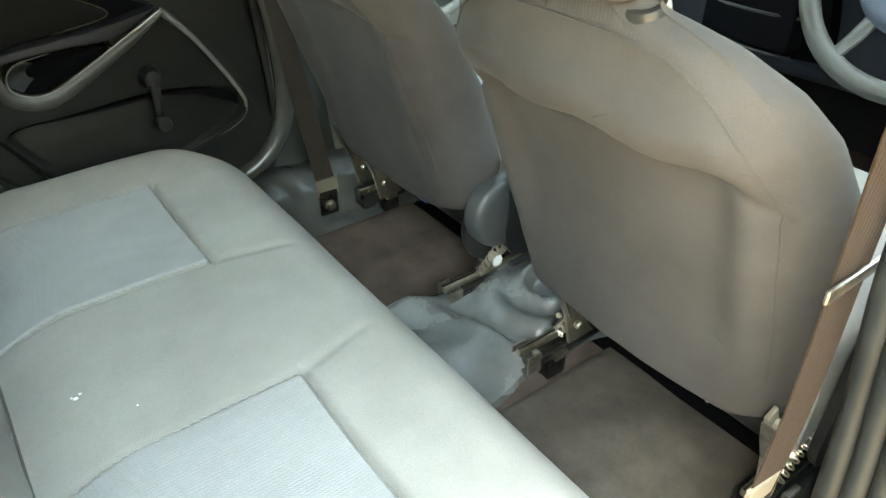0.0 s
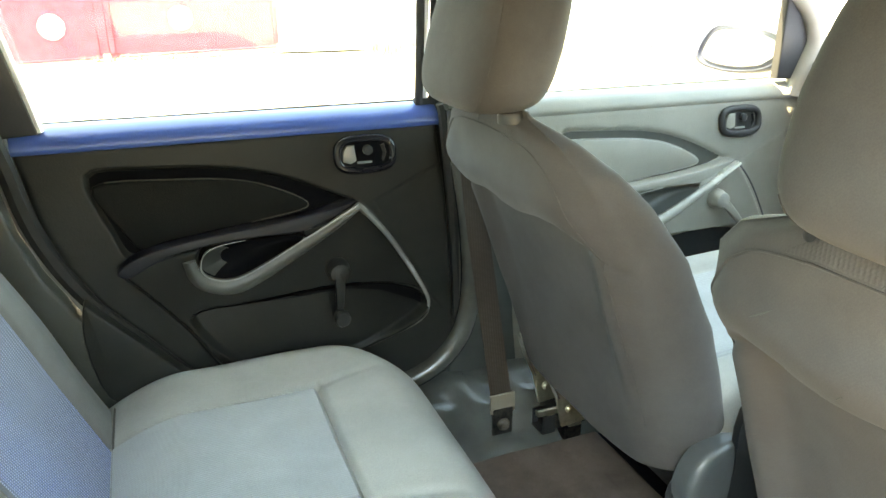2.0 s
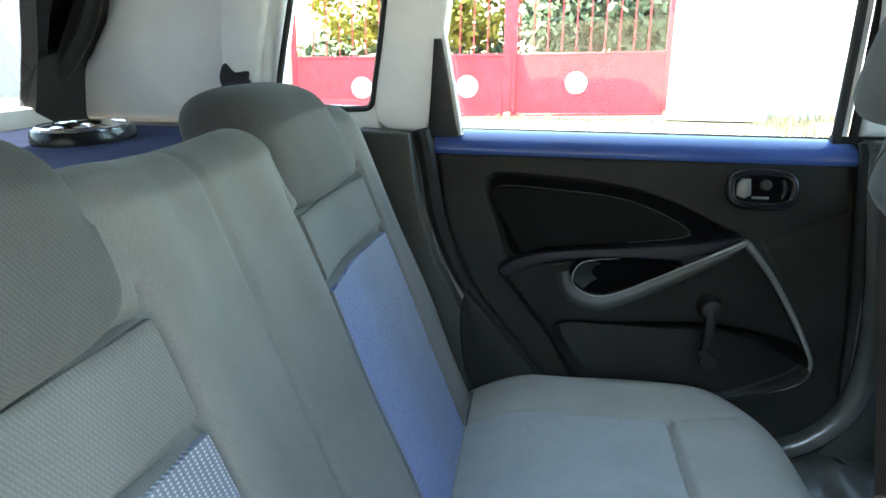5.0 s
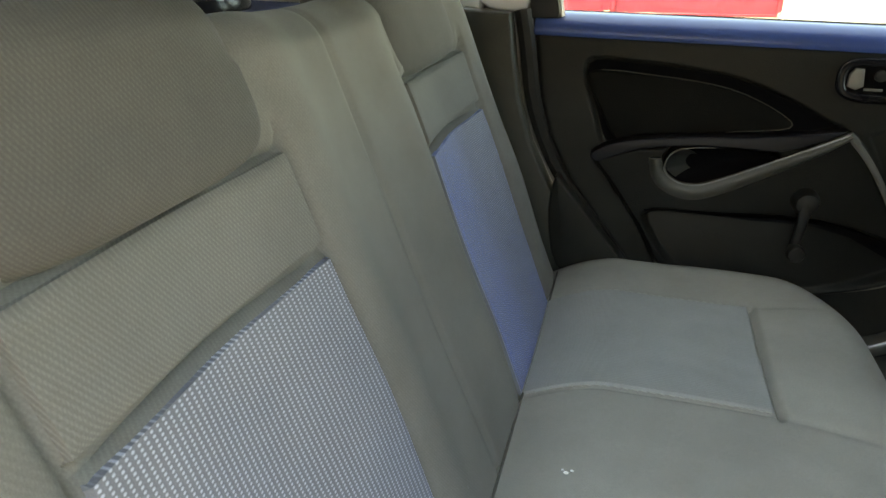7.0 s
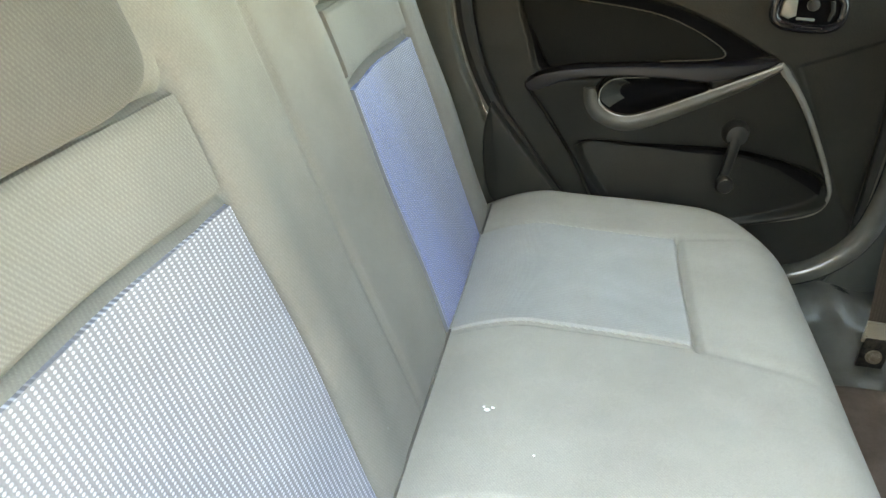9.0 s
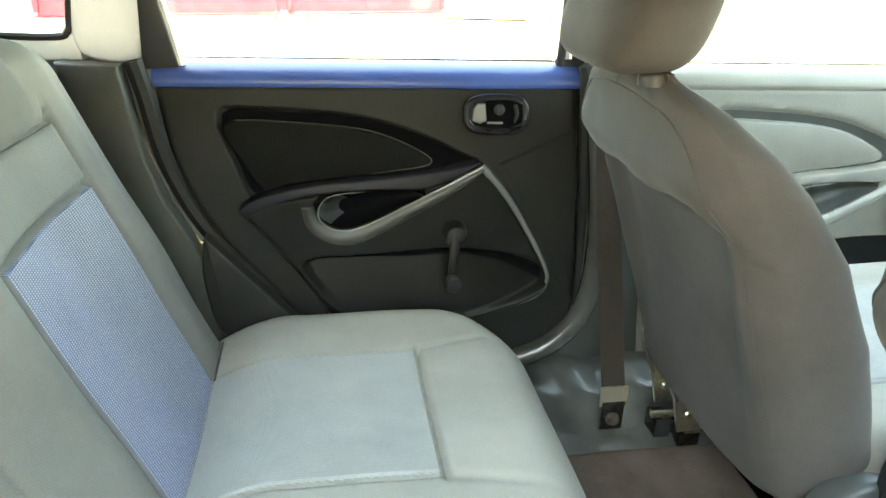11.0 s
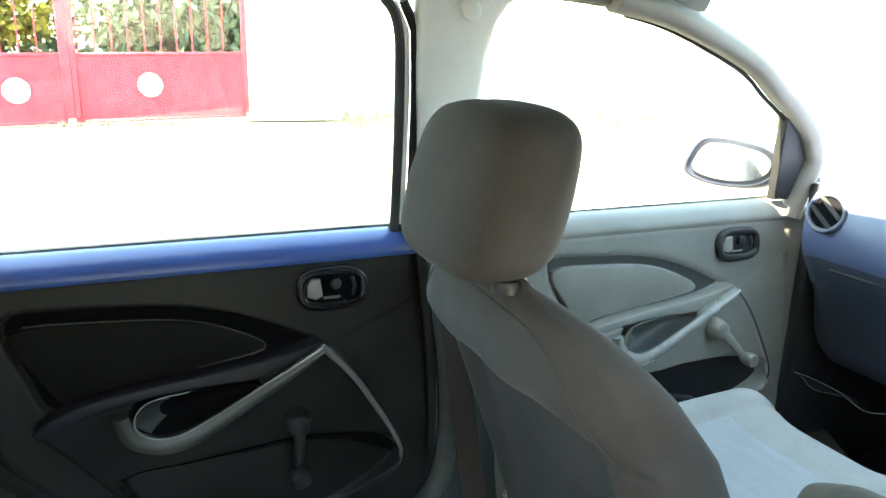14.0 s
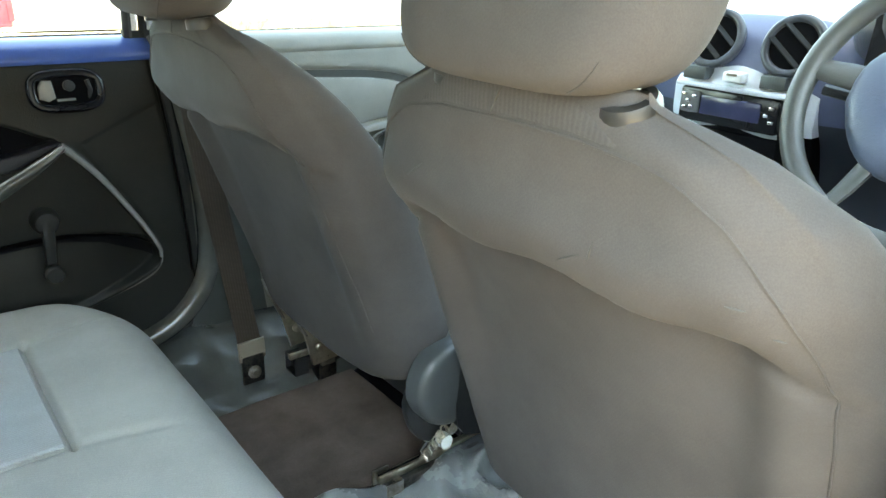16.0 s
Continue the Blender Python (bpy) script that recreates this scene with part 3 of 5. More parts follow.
    g = tagged(part(nm, sheet(lambda u, v, a=a, d=d: Vector((a[0] + d.x * v, 0.03 + 1.205 * u, a[1] + d.z * v)), 8, 8, (0.004, 0, 0.003)), GLASS if nm == "windscreen" else DIMGLASS), tag, "window", kind="structure")
    g.visible_shadow = nm == "rear_screen"
seal_pts = spline([(-0.80, 1.27, 0.66), (-0.75, 1.262, 0.72), (-0.70, 1.255, 0.775), (-0.66, 1.25, 0.83), (-0.635, 1.24, 0.90), (-0.62, 1.2, 1.03)], 8)
tagged(part("tailgate_frame", plate([(1.33, 0.6), (1.20, 0.66), (1.19, 0.8), (1.16, 0.95), (1.08, 1.09), (1.33, 1.12)], lambda y, z: Vector((-0.745 + 0.24 * max(0, z - 0.66), y, z)), (-0.03, 0, 0)), DARK), "black frame of the tailgate opening", "tailgate", kind="structure")
tagged(part("tailgate_seal", tube(seal_pts, 0.016, 8), RUBBER), "black rubber seal of the tailgate opening", "seal", kind="structure")
tagged(part("parcel_shelf", sheet(lambda u, v: Vector((-0.735 + 0.525 * u, 0.02 + 1.25 * v, 0.655 + 0.004 * math.sin(9 * v))), 12, 30, (0, 0, -0.02)), SHELFCLOTH), "dark felt parcel shelf behind the seat", "shelf", kind="structure")

# ---- doors ----
FACE_Z = [-0.1, 0.1, 0.3, 0.48, 0.57, 0.615, 0.632, 0.643, 0.65, 0.66]
FACE_Y = [1.282, 1.282, 1.284, 1.292, 1.306, 1.314, 1.322, 1.338, 1.36, 1.40]


def car_door(dx, rear, front, crank, skin, strap, winder, fine, name, label):
    """A door panel seen from inside. rear and front: rows of (height, x) of its edges; dx: how far it stands from the rear door's plan."""
    d = thing(name, label, "car door", (dx + 0.3, 1.33, 0.1), "far side doors", "structure")
    swoosh = [(p[0] + dx, p[1]) for p in spline([(0.02, 0.578), (0.1, 0.584), (0.244, 0.572), (0.341, 0.545), (0.418, 0.51), (0.452, 0.492), (0.40, 0.472), (0.30, 0.462), (0.209, 0.462), (0.13, 0.455), (0.07, 0.438), (0.045, 0.49)], 4, True)]
    pad = [(p[0] + dx, p[1]) for p in spline([(0.036, 0.556), (0.149, 0.557), (0.26, 0.545), (0.34, 0.515), (0.355, 0.495), (0.28, 0.484), (0.209, 0.475), (0.13, 0.467), (0.092, 0.458), (0.065, 0.495)], 4, True)]
    pad = [(0.2 + dx + (x - 0.2 - dx) * 1.05, 0.512 + (z - 0.512) * 1.12) for x, z in pad]
    arm = [(p[0] + dx, p[1]) for p in spline([(0.052, 0.424), (0.10, 0.442), (0.17, 0.452), (0.26, 0.457), (0.36, 0.472), (0.447, 0.494), (0.505, 0.427), (0.553, 0.345), (0.581, 0.294), (0.57, 0.25), (0.47, 0.212), (0.33, 0.185), (0.22, 0.19), (0.145, 0.30), (0.085, 0.379)], 4, True)]
    pocket = [(p[0] + dx, p[1]) for p in spline([(0.15, 0.325), (0.26, 0.338), (0.391, 0.345), (0.50, 0.334), (0.567, 0.308), (0.568, 0.268), (0.47, 0.228), (0.35, 0.202), (0.24, 0.215)], 4, True)]
    grain = [(0.485 + dx, 0.49), (0.62 + dx, 0.548), (0.66 + dx, 0.2), (0.60 + dx, 0.28), (0.56 + dx, 0.36)]
    cup_line = [(p[0] + dx, p[1]) for p in spline([(0.174, 0.428), (0.179, 0.410), (0.193, 0.400), (0.216, 0.394), (0.252, 0.402), (0.31, 0.429), (0.345, 0.448), (0.32, 0.456), (0.25, 0.457), (0.19, 0.449)], 5, True)]
    rz, rx, fz, fx = [r[0] for r in rear], [r[1] for r in rear], [r[0] for r in front], [r[1] for r in front]

    def lip(x):
        return lerp(x, [0.146, 0.255, 0.374, 0.432, 0.49, 0.553, 0.575], [0.334, 0.341, 0.349, 0.348, 0.336, 0.306, 0.292])

    def relief(x, z):
        s = inside(x, z, swoosh)
        h = 0.0
        if s > -0.03:
            h += 0.011 * soft(s, 0.008)
        a = inside(x, z, arm)
        if a > -0.03:
            q = inside(x, z, pocket)
            # under the lip a scoop comes forward to the lower rim
            down = max(0.0, lip(x - dx) - z)
            h -= 0.026 * soft(a, 0.014) - (0.040 * soft(q, 0.016) if dx else soft(q, 0.014) * (0.027 - 0.020 * min(1.0, down / 0.11)))
            if q < 0:
                h += 0.034 * soft(inside(x, z, cup_line) + 0.004, 0.010)
        h += 0.003 * soft(inside(x, z, grain), 0.004)
        return h

    def face(u, v):
        z = 0.065 + 0.585 * v
        x = lerp(z, rz, rx) * (1 - u) + lerp(z, fz, fx) * u
        edge = min(u, 1 - u) * (lerp(z, fz, fx) - lerp(z, rz, rx))
        return Vector((x, lerp(z, FACE_Z, FACE_Y) + relief(x, z) + drop(edge, 0.012) + drop(z - 0.065, 0.02), z))
    body = part("panel", sheet(face, *fine, lambda u, v: Vector((0, 0.05, 0))), skin, d, "grained dark grey door lining", sharp=60)
    # arm and pocket faces take a darker tone than the panel
    if dx == 0:
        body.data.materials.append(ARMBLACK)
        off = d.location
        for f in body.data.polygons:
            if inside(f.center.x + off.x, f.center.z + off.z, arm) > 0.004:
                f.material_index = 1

    def on(x, z, proud=0.0):
        return Vector((x + dx, lerp(z, FACE_Z, FACE_Y) + relief(x + dx, z) - proud, z))
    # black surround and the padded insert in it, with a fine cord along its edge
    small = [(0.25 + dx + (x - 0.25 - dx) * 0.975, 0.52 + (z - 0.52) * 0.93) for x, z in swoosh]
    # this plate carries the recess's shade in its dark colour
    part("insert_shade_plate", plate(small, lambda x, z: Vector((x, lerp(z, FACE_Z, FACE_Y) + 0.008, z)), (0, 0.006, 0)), BLACKOUT if dx == 0 else SHELLGREY, d, "dark plate painted as the shade round the insert", sharp=30)
    part("insert_pad", plate(pad, lambda x, z: Vector((x, lerp(z, FACE_Z, FACE_Y) - 0.001, z)), (0, 0.012, 0), 0.005), PADBLACK if dx == 0 else skin, d, "padded vinyl insert", sharp=30)
    part("insert_cord", tube([Vector((x, lerp(z, FACE_Z, FACE_Y) + 0.001, z)) for x, z in pad[1:22]], 0.001, 6), STRAPGREY if dx == 0 else strap, d)
    top = [(p[0] + dx, p[1]) for p in spline([(0.047, 0.428), (0.075, 0.447), (0.12, 0.459), (0.20, 0.470), (0.30, 0.478), (0.39, 0.489), (0.449, 0.499), (0.41, 0.479), (0.35, 0.459), (0.27, 0.4585), (0.18, 0.453), (0.12, 0.441), (0.075, 0.421), (0.055, 0.416)], 5, True)]
    part("armrest_top", plate(top, lambda x, z: Vector((x, 1.2615 + 0.25 * max(0, z - 0.452), z)), (0, 0.03, 0), 0.003), NAVYBLACK if dx == 0 else skin, d, "smooth top of the armrest")
    # pull strap and cup
    strap_top = spline([(0.166, 0.434), (0.173, 0.411), (0.189, 0.396), (0.215, 0.389), (0.252, 0.397), (0.343, 0.442), (0.41, 0.476), (0.449, 0.496)], 6)
    strap_low = spline([(0.143, 0.430), (0.150, 0.395), (0.172, 0.370), (0.215, 0.356), (0.262, 0.367), (0.352, 0.418), (0.415, 0.458), (0.452, 0.488)], 6)
    bm = bmesh.new()
    rows = []
    for a, b in zip(strap_top, strap_low):
        r = []
        for k in range(9):
            t = k / 8
            p = a * (1 - t) + b * t
            r.append(bm.verts.new((p[0] + dx, 1.262 - 0.012 * math.sin(math.pi * min(1, 0.15 + 0.85 * t)) + 0.006 * t, p[1])))
        back = [bm.verts.new((q.co.x, 1.285, q.co.z)) for q in (r[-1], r[0])]
        rows.append(r + back)
    for p, q in zip(rows, rows[1:]):
        for k in range(len(p)):
            bm.faces.new((p[k], p[(k + 1) % len(p)], q[(k + 1) % len(q)], q[k]))
    bm.faces.new(rows[0]), bm.faces.new(rows[-1][::-1])
    part("pull_strap", bm, strap, d, "satin grey pull strap")
    mx, mz = sum(p[0] for p in cup_line) / len(cup_line), sum(p[1] for p in cup_line) / len(cup_line)

    def dish(p, k, proud=0.0):
        return Vector((mx + (p[0] - mx) * k, 1.2625 + 0.027 * (1 - k ** 3) - proud, mz + (p[1] - mz) * k))
    bm = rings([[dish(p, k) for p in cup_line] for k in (1.02, 0.97, 0.9, 0.8, 0.66, 0.5, 0.3, 0.05)], cap=False)
    bm.faces.new(bm.verts[-len(cup_line):])
    cup = part("pull_cup", bm, BLACKOUT if dx == 0 else PILLARGREY, d, "glossy black hand cup" if dx == 0 else "grey hand cup", sharp=80)
    # highlight at the cup's left end, painted as a lighter shell
    end = [p for p in spline([(0.205, 0.452), (0.19, 0.449), (0.178, 0.440), (0.174, 0.428), (0.175, 0.418), (0.179, 0.410), (0.193, 0.400)], 5)]
    bm = rings([[dish((p[0] + dx, p[1]), k, 0.0008 + 0.002 * (1 - k)) for p in end] for k in (0.985, 0.94, 0.88, 0.8, 0.7, 0.6, 0.5)], cap=False, closed=False)
    bmesh.ops.solidify(bm, geom=bm.faces[:], thickness=0.0006)
    part("cup_highlight", bm, COVERGREY if dx == 0 else skin, cup, "lighter patch painted for the lit end of the cup" if dx == 0 else "", sharp=80)
    rim = spline([(0.25, 0.458), (0.2, 0.452), (0.180, 0.439), (0.174, 0.424), (0.176, 0.409), (0.190, 0.396), (0.215, 0.389), (0.252, 0.397), (0.343, 0.442), (0.41, 0.476), (0.447, 0.496)], 6)
    part("cup_rim", tube([Vector((p[0] + dx, 1.2595, p[1])) for p in rim], lambda t: 0.0008 + 0.0014 * soft(t - 0.25, 0.3), 8), RIMSILVER if dx == 0 else strap, cup, "bright rim of the cup")
    # bright strip down the pocket's front edge
    strip = spline([(0.449, 0.494), (0.48, 0.461), (0.507, 0.425), (0.534, 0.381), (0.556, 0.343), (0.574, 0.306), (0.581, 0.283), (0.574, 0.256), (0.545, 0.236), (0.47, 0.212)], 6)
    part("edge_strip", tube([Vector((p[0] + dx, 1.2625 + 0.012 * max(0, (0.30 - p[1]) / 0.09), p[1])) for p in strip], lambda t: 0.0058 - 0.0032 * t if dx == 0 else 0.0018, 8), RIMSILVER if dx == 0 else DASH, d, "thin satin grey strip round the pocket" if dx == 0 else "")
    part("strip_cap", tube([Vector((x + dx, 1.2635, z)) for x, z in ((0.446, 0.4965), (0.455, 0.489), (0.461, 0.482))], 0.0066 if dx == 0 else 0.003, 8), RIMSILVER, d)
    if dx:
        # the pocket's inner shade is put in as a black plate
        part("pocket_shade_plate", plate([(0.4 + dx + (x - 0.4 - dx) * 0.96, 0.27 + (z - 0.27) * 0.9) for x, z in pocket], lambda x, z: Vector((x, lerp(z, FACE_Z, FACE_Y) + 0.010, z)), (0, 0.006, 0)), DARK, d, "black plate painted as the shade inside the door pocket")
    # shade under the lip, painted as a black strip on the panel
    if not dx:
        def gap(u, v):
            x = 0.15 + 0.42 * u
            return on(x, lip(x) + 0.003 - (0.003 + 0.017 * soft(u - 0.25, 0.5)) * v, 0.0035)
        part("pocket_shade_strip", sheet(gap, 90, 4, (0, 0.02, 0)), BLACKOUT, d, "black strip painted as the shaded opening under the pocket's lip")
    # latch handle in its bezel
    cx, cz = 0.476 + dx, 0.577
    cy = lerp(cz, FACE_Z, FACE_Y)
    oval = [(cx + math.copysign(abs(math.cos(t)) ** 0.62, math.cos(t)) * 0.051, cz + math.copysign(abs(math.sin(t)) ** 0.62, math.sin(t)) * 0.0275) for t in (2 * math.pi * i / 40 for i in range(40))]
    bez = part("latch_bezel", tube([Vector((x, lerp(z, FACE_Z, FACE_Y) - 0.004, z)) for x, z in oval + oval[:2]], 0.0078, 10), GLOSS if dx == 0 else DARK, d, "glossy black oval bezel" if dx == 0 else "grey oval bezel")
    part("latch_well", plate(oval, lambda x, z: Vector((x, lerp(z, FACE_Z, FACE_Y) - 0.004, z)), (0, 0.02, 0)), BLACKOUT if dx == 0 else DARK, bez)
    lever = [(cx - 0.042, cz - 0.011), (cx - 0.041, cz + 0.008), (cx - 0.034, cz + 0.018), (cx - 0.021, cz + 0.018), (cx - 0.017, cz - 0.010), (cx - 0.028, cz - 0.016)]
    pull = part("latch_lever", plate(lever, lambda x, z: Vector((x, cy - 0.0085 - 0.12 * (x - cx + 0.03), z)), (0, 0.006, 0), 0.0025), RIMSILVER if dx == 0 else strap, bez, "satin grey latch lever")
    part("lever_foot", box(cx - 0.016, cx + 0.012, cy - 0.008, cy - 0.003, cz - 0.0165, cz - 0.012, 0.0015), RIMSILVER if dx == 0 else strap, bez)
    part("well_ridge", tube([Vector((cx + 0.032, cy - 0.003, cz - 0.015)), Vector((cx + 0.036, cy - 0.005, cz)), Vector((cx + 0.032, cy - 0.003, cz + 0.015))], 0.0035, 8), DARK, bez)
    part("lock_knob", puck((cx + 0.004, cy - 0.004, cz + 0.008), (0, -1, 0), [(0.009, 0), (0.009, 0.006), (0.006, 0.008), (0.001, 0.008)], 16), DARK, bez)
    # window crank
    px, pz, turn, reach_out = crank
    c, s = math.sin(turn), -math.cos(turn)
    hub = part("crank", puck((px, 1.262, pz), (0, -1, 0), [(0.022, 0.0), (0.022, 0.008), (0.0185, 0.016), (0.017, 0.026), (0.012, 0.03), (0.001, 0.031)], 24), winder, d, "window winder")
    ex, ez = px + reach_out * c, pz + reach_out * s
    part("crank_arm", tube([Vector((px, 1.241, pz)), Vector((px + 0.03 * c, 1.236, pz + 0.03 * s)), Vector((px + 0.06 * c, 1.236, pz + 0.06 * s)), Vector((ex, 1.238, ez))], lambda t: 0.0125 - 0.004 * t, 10, 0.75), winder, hub)
    part("crank_knob", puck((ex, 1.238, ez), (0, -1, 0), [(0.010, 0), (0.012, 0.006), (0.0145, 0.018), (0.0145, 0.026), (0.012, 0.03), (0.001, 0.031)], 20), winder, hub)
    return d


FRONT_STRAP = plastic("front_strap_plastic", (0.2, 0.198, 0.18), (0.25, 0.246, 0.225), 0.26, 300.0, 0.15)
# the rear door's winder hangs straight down, the front door's points down and forward
REAR_EDGE = [(0.0, 0.30), (0.065, 0.27), (0.15, 0.205), (0.219, 0.135), (0.30, 0.068), (0.366, 0.012), (0.44, -0.03), (0.515, -0.057), (0.60, -0.072), (0.66, -0.085)]
FRONT_EDGE = [(0.0, 0.52), (0.065, 0.56), (0.10, 0.60), (0.14, 0.628), (0.21, 0.645), (0.40, 0.637), (0.62, 0.618), (0.66, 0.61)]
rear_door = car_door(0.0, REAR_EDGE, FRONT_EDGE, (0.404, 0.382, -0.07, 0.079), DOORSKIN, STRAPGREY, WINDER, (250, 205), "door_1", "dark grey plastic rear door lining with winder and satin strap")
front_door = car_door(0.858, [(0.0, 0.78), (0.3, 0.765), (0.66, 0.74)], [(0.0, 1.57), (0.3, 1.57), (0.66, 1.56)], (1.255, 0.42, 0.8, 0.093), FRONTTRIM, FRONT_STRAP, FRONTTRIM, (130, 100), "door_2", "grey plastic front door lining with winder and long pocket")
for d, x0, x1, slant in ((rear_door, -0.035, 0.585, 0.0), (front_door, 0.735, 1.53, 0.0)):
    rear = d is rear_door
    # polished ledge under the glass, then frame and pane
    part("window_ledge", sheet(lambda u, v: Vector((x0 - 0.04 + (x1 - x0 + 0.075) * u, 1.309 + 0.053 * (1 - math.cos(1.5 * v)), 0.624 + 0.0325 * math.sin(1.5 * v))), 30, 16, (0, 0.004, -0.006)), LEDGE if rear else FRONTTRIM, d, "smooth dark ledge along the glass")
    part("glass_seal", tube([Vector((x0 - 0.01, 1.366, 0.654)), Vector((x1 + 0.01, 1.366, 0.655))], 0.004, 6), RUBBER, d)
    if rear:
        post = [Vector((x, side_y(z) + 0.018, z)) for x, z in ((0.592, 0.64), (0.59, 0.75), (0.584, 0.88), (0.572, 0.97), (0.548, 1.01), (0.50, 1.03), (0.3, 1.035), (0.0, 1.035), (-0.06, 1.02))]
        part("window_frame", tube(spline(post, 6), 0.0065, 8, 1.3), DARK, d, "black window frame")
        part("run_channel", tube([p + Vector((0.013, 0.004, 0.001)) for p in post[:5]], 0.0055, 8), LIGHTTRIM, d, "pale run channel")
        part("outer_frame", tube([p + Vector((0.026, 0.0, 0.002)) for p in post[:5]], 0.0075, 8), RUBBER, d)
        part("quarter_fillet", plate([(-0.088, 0.643), (-0.034, 0.647), (-0.046, 0.72), (-0.062, 0.81), (-0.075, 0.81)], lambda x, z: Vector((x, side_y(z) - 0.004, z)), (0, 0.03, 0), 0.003), DARK, d, "black triangular fillet behind the glass")
        part("fillet_edge", tube([Vector((x, side_y(z) + 0.006, z)) for x, z in ((-0.031, 0.65), (-0.042, 0.72), (-0.058, 0.81), (-0.075, 0.9), (-0.09, 1.02))], 0.006, 6), LIGHTTRIM, d)
        pane = [(-0.04, 0.64), (0.59, 0.64), (0.585, 0.88), (0.56, 1.0), (0.48, 1.035), (-0.06, 1.035), (-0.065, 0.82)]
    else:
        pane = [(0.735, 0.64), (1.58, 0.64), (1.52, 0.84), (1.38, 0.95), (1.2, 1.03), (0.75, 1.035)]
    g = part("pane", plate(pane, lambda x, z: Vector((x, side_y(z) + 0.03, z)), (0, 0.004, 0)), GLASS, d, "clear glass", smooth=False)
    g.visible_shadow = False
# quarter window
qp = part("window_1", plate([(-0.37, 0.68), (-0.17, 0.68), (-0.13, 1.04), (-0.27, 1.04)], lambda x, z: Vector((x, side_y(z) + 0.035, z)), (0, 0.004, 0)), GLASS, smooth=False)
tagged(qp, "clear glass quarter window behind the rear door", "window", kind="structure").visible_shadow = False
tagged(part("quarter_window_seal", tube([Vector((x, side_y(z) + 0.004, z)) for x, z in spline([(-0.27, 1.03), (-0.31, 0.89), (-0.352, 0.73), (-0.345, 0.70), (-0.32, 0.692), (-0.21, 0.69), (-0.188, 0.70), (-0.18, 0.73), (-0.152, 0.89), (-0.13, 1.03)], 5)], 0.006, 6), RUBBER), "black rubber seal of the quarter window", "seal", kind="structure")
# black shut line between the rear door and the quarter trim
shut = [Vector((x - 0.011, side_y(0.5) - 0.022 - 0.02 * max(0, 0.5 - z), z)) for z, x in REAR_EDGE[1:]]
tagged(part("door_seal", tube(spline(shut, 5), 0.015, 8), RUBBER), "black rubber seal along the door opening", "seal", kind="structure")
fore = [Vector((x + 0.012, 1.30, z)) for z, x in FRONT_EDGE[1:]]
tagged(part("door_seal", tube(spline([Vector((0.3, 1.30, 0.062))] + fore, 5), 0.012, 8), RUBBER), "black rubber seal along the door opening", "seal", kind="structure")

# filler added to stop outside light leaking past the door
tagged(part("gap_filler", box(0.585, 0.70, 1.335, 1.35, 0.06, 0.664, 0.0), RUBBER), "black filler blocking light behind the door's front edge", "seal", kind="structure")

# quarter trim between the seat back and the door
trim = [(-0.20, 0.66), (-0.112, 0.655), (-0.1, 0.58), (-0.086, 0.51), (-0.062, 0.44), (-0.022, 0.365), (0.035, 0.29), (0.10, 0.21), (0.165, 0.14), (0.165, 0.05), (-0.1, 0.05), (-0.15, 0.3)]
tagged(part("quarter_trim", plate(trim, lambda x, z: Vector((x, 1.248 + 0.05 * max(0, z - 0.35) + 0.06 * max(0, 0.1 - x) * 0.3, z)), (0, 0.04, 0), 0.006), SHELLGREY), "grey plastic trim between the rear seat and the door", "side trim", kind="structure")
cover = [(-0.01, 0.385), (0.008, 0.372), (0.058, 0.315), (0.13, 0.235), (0.16, 0.20), (0.02, 0.20), (-0.015, 0.30)]
tagged(part("quarter_trim_cover", plate([tuple(p) for p in spline(cover, 4, True)], lambda x, z: Vector((x, 1.238, z)), (0, 0.03, 0), 0.005), DOORSKIN), "dark smooth plastic cover beside the seat cushion", "side trim", kind="structure")

# ---- rear bench ----
LEFT, RIGHT = 0.945, 0.36        # middles of the two seating places
PANELS = ((0.80, 1.085), (0.222, 0.507))


def cushion_top(x, y):
    z = 0.262
    dy = min(y - 0.02, 1.255 - y)
    front = 0.505 - 0.10 * max(0, (abs(y - MID) - 0.44) / 0.18) ** 2.2
    z -= drop(front - x, 0.085) + drop(dy, 0.07) * 0.9
    z -= 0.045 * max(0, (0.12 - x) / 0.12) ** 1.6
    for a, b in PANELS:
        m = (a + b) / 2
        z -= 0.010 * bell(y - m, 0.13) * soft(0.34 - x, 0.08)
        if a - 0.03 < y < b + 0.03:
            z -= 0.011 * bell(x - 0.322, 0.0042) * soft(min(y - a, b - y) + 0.008, 0.016)
        for e in (a, b):
            z -= 0.005 * bell(y - e, 0.0035) * soft(0.325 - x, 0.01)
            z -= 0.0035 * bell(y - e - (0.04 if e == b else -0.04) * max(0, x - 0.32) / 0.15, 0.008) * soft(x - 0.325, 0.02) * soft(0.44 - x, 0.06)
    z += 0.006 * noise.noise(Vector((x * 5, y * 5, 3.0)))
    return z


def cushion_edge(y):
    return 0.505 - 0.10 * max(0, (abs(y - MID) - 0.44) / 0.18) ** 2.2


bench = thing("rear_seat_cushion", "grey cloth rear bench cushion with two ribbed seat panels", "car seat", (0.25, MID, 0.0))


def bench_face(u, v):
    y = 0.02 + 1.235 * v
    w = min(v, 1 - v) * 1.235
    if u < 0.86:
        x = (u / 0.86) ** 0.92 * (cushion_edge(y) - 0.0005)
        return Vector((x, y, max(cushion_top(x, y), 0.03)))
    t = (u - 0.86) / 0.14
    x = cushion_edge(y)
    return Vector((x - 0.05 * t * t, y, max(0.262 - 0.085 - drop(w, 0.07) * 0.9, 0.03) * (1 - t)))


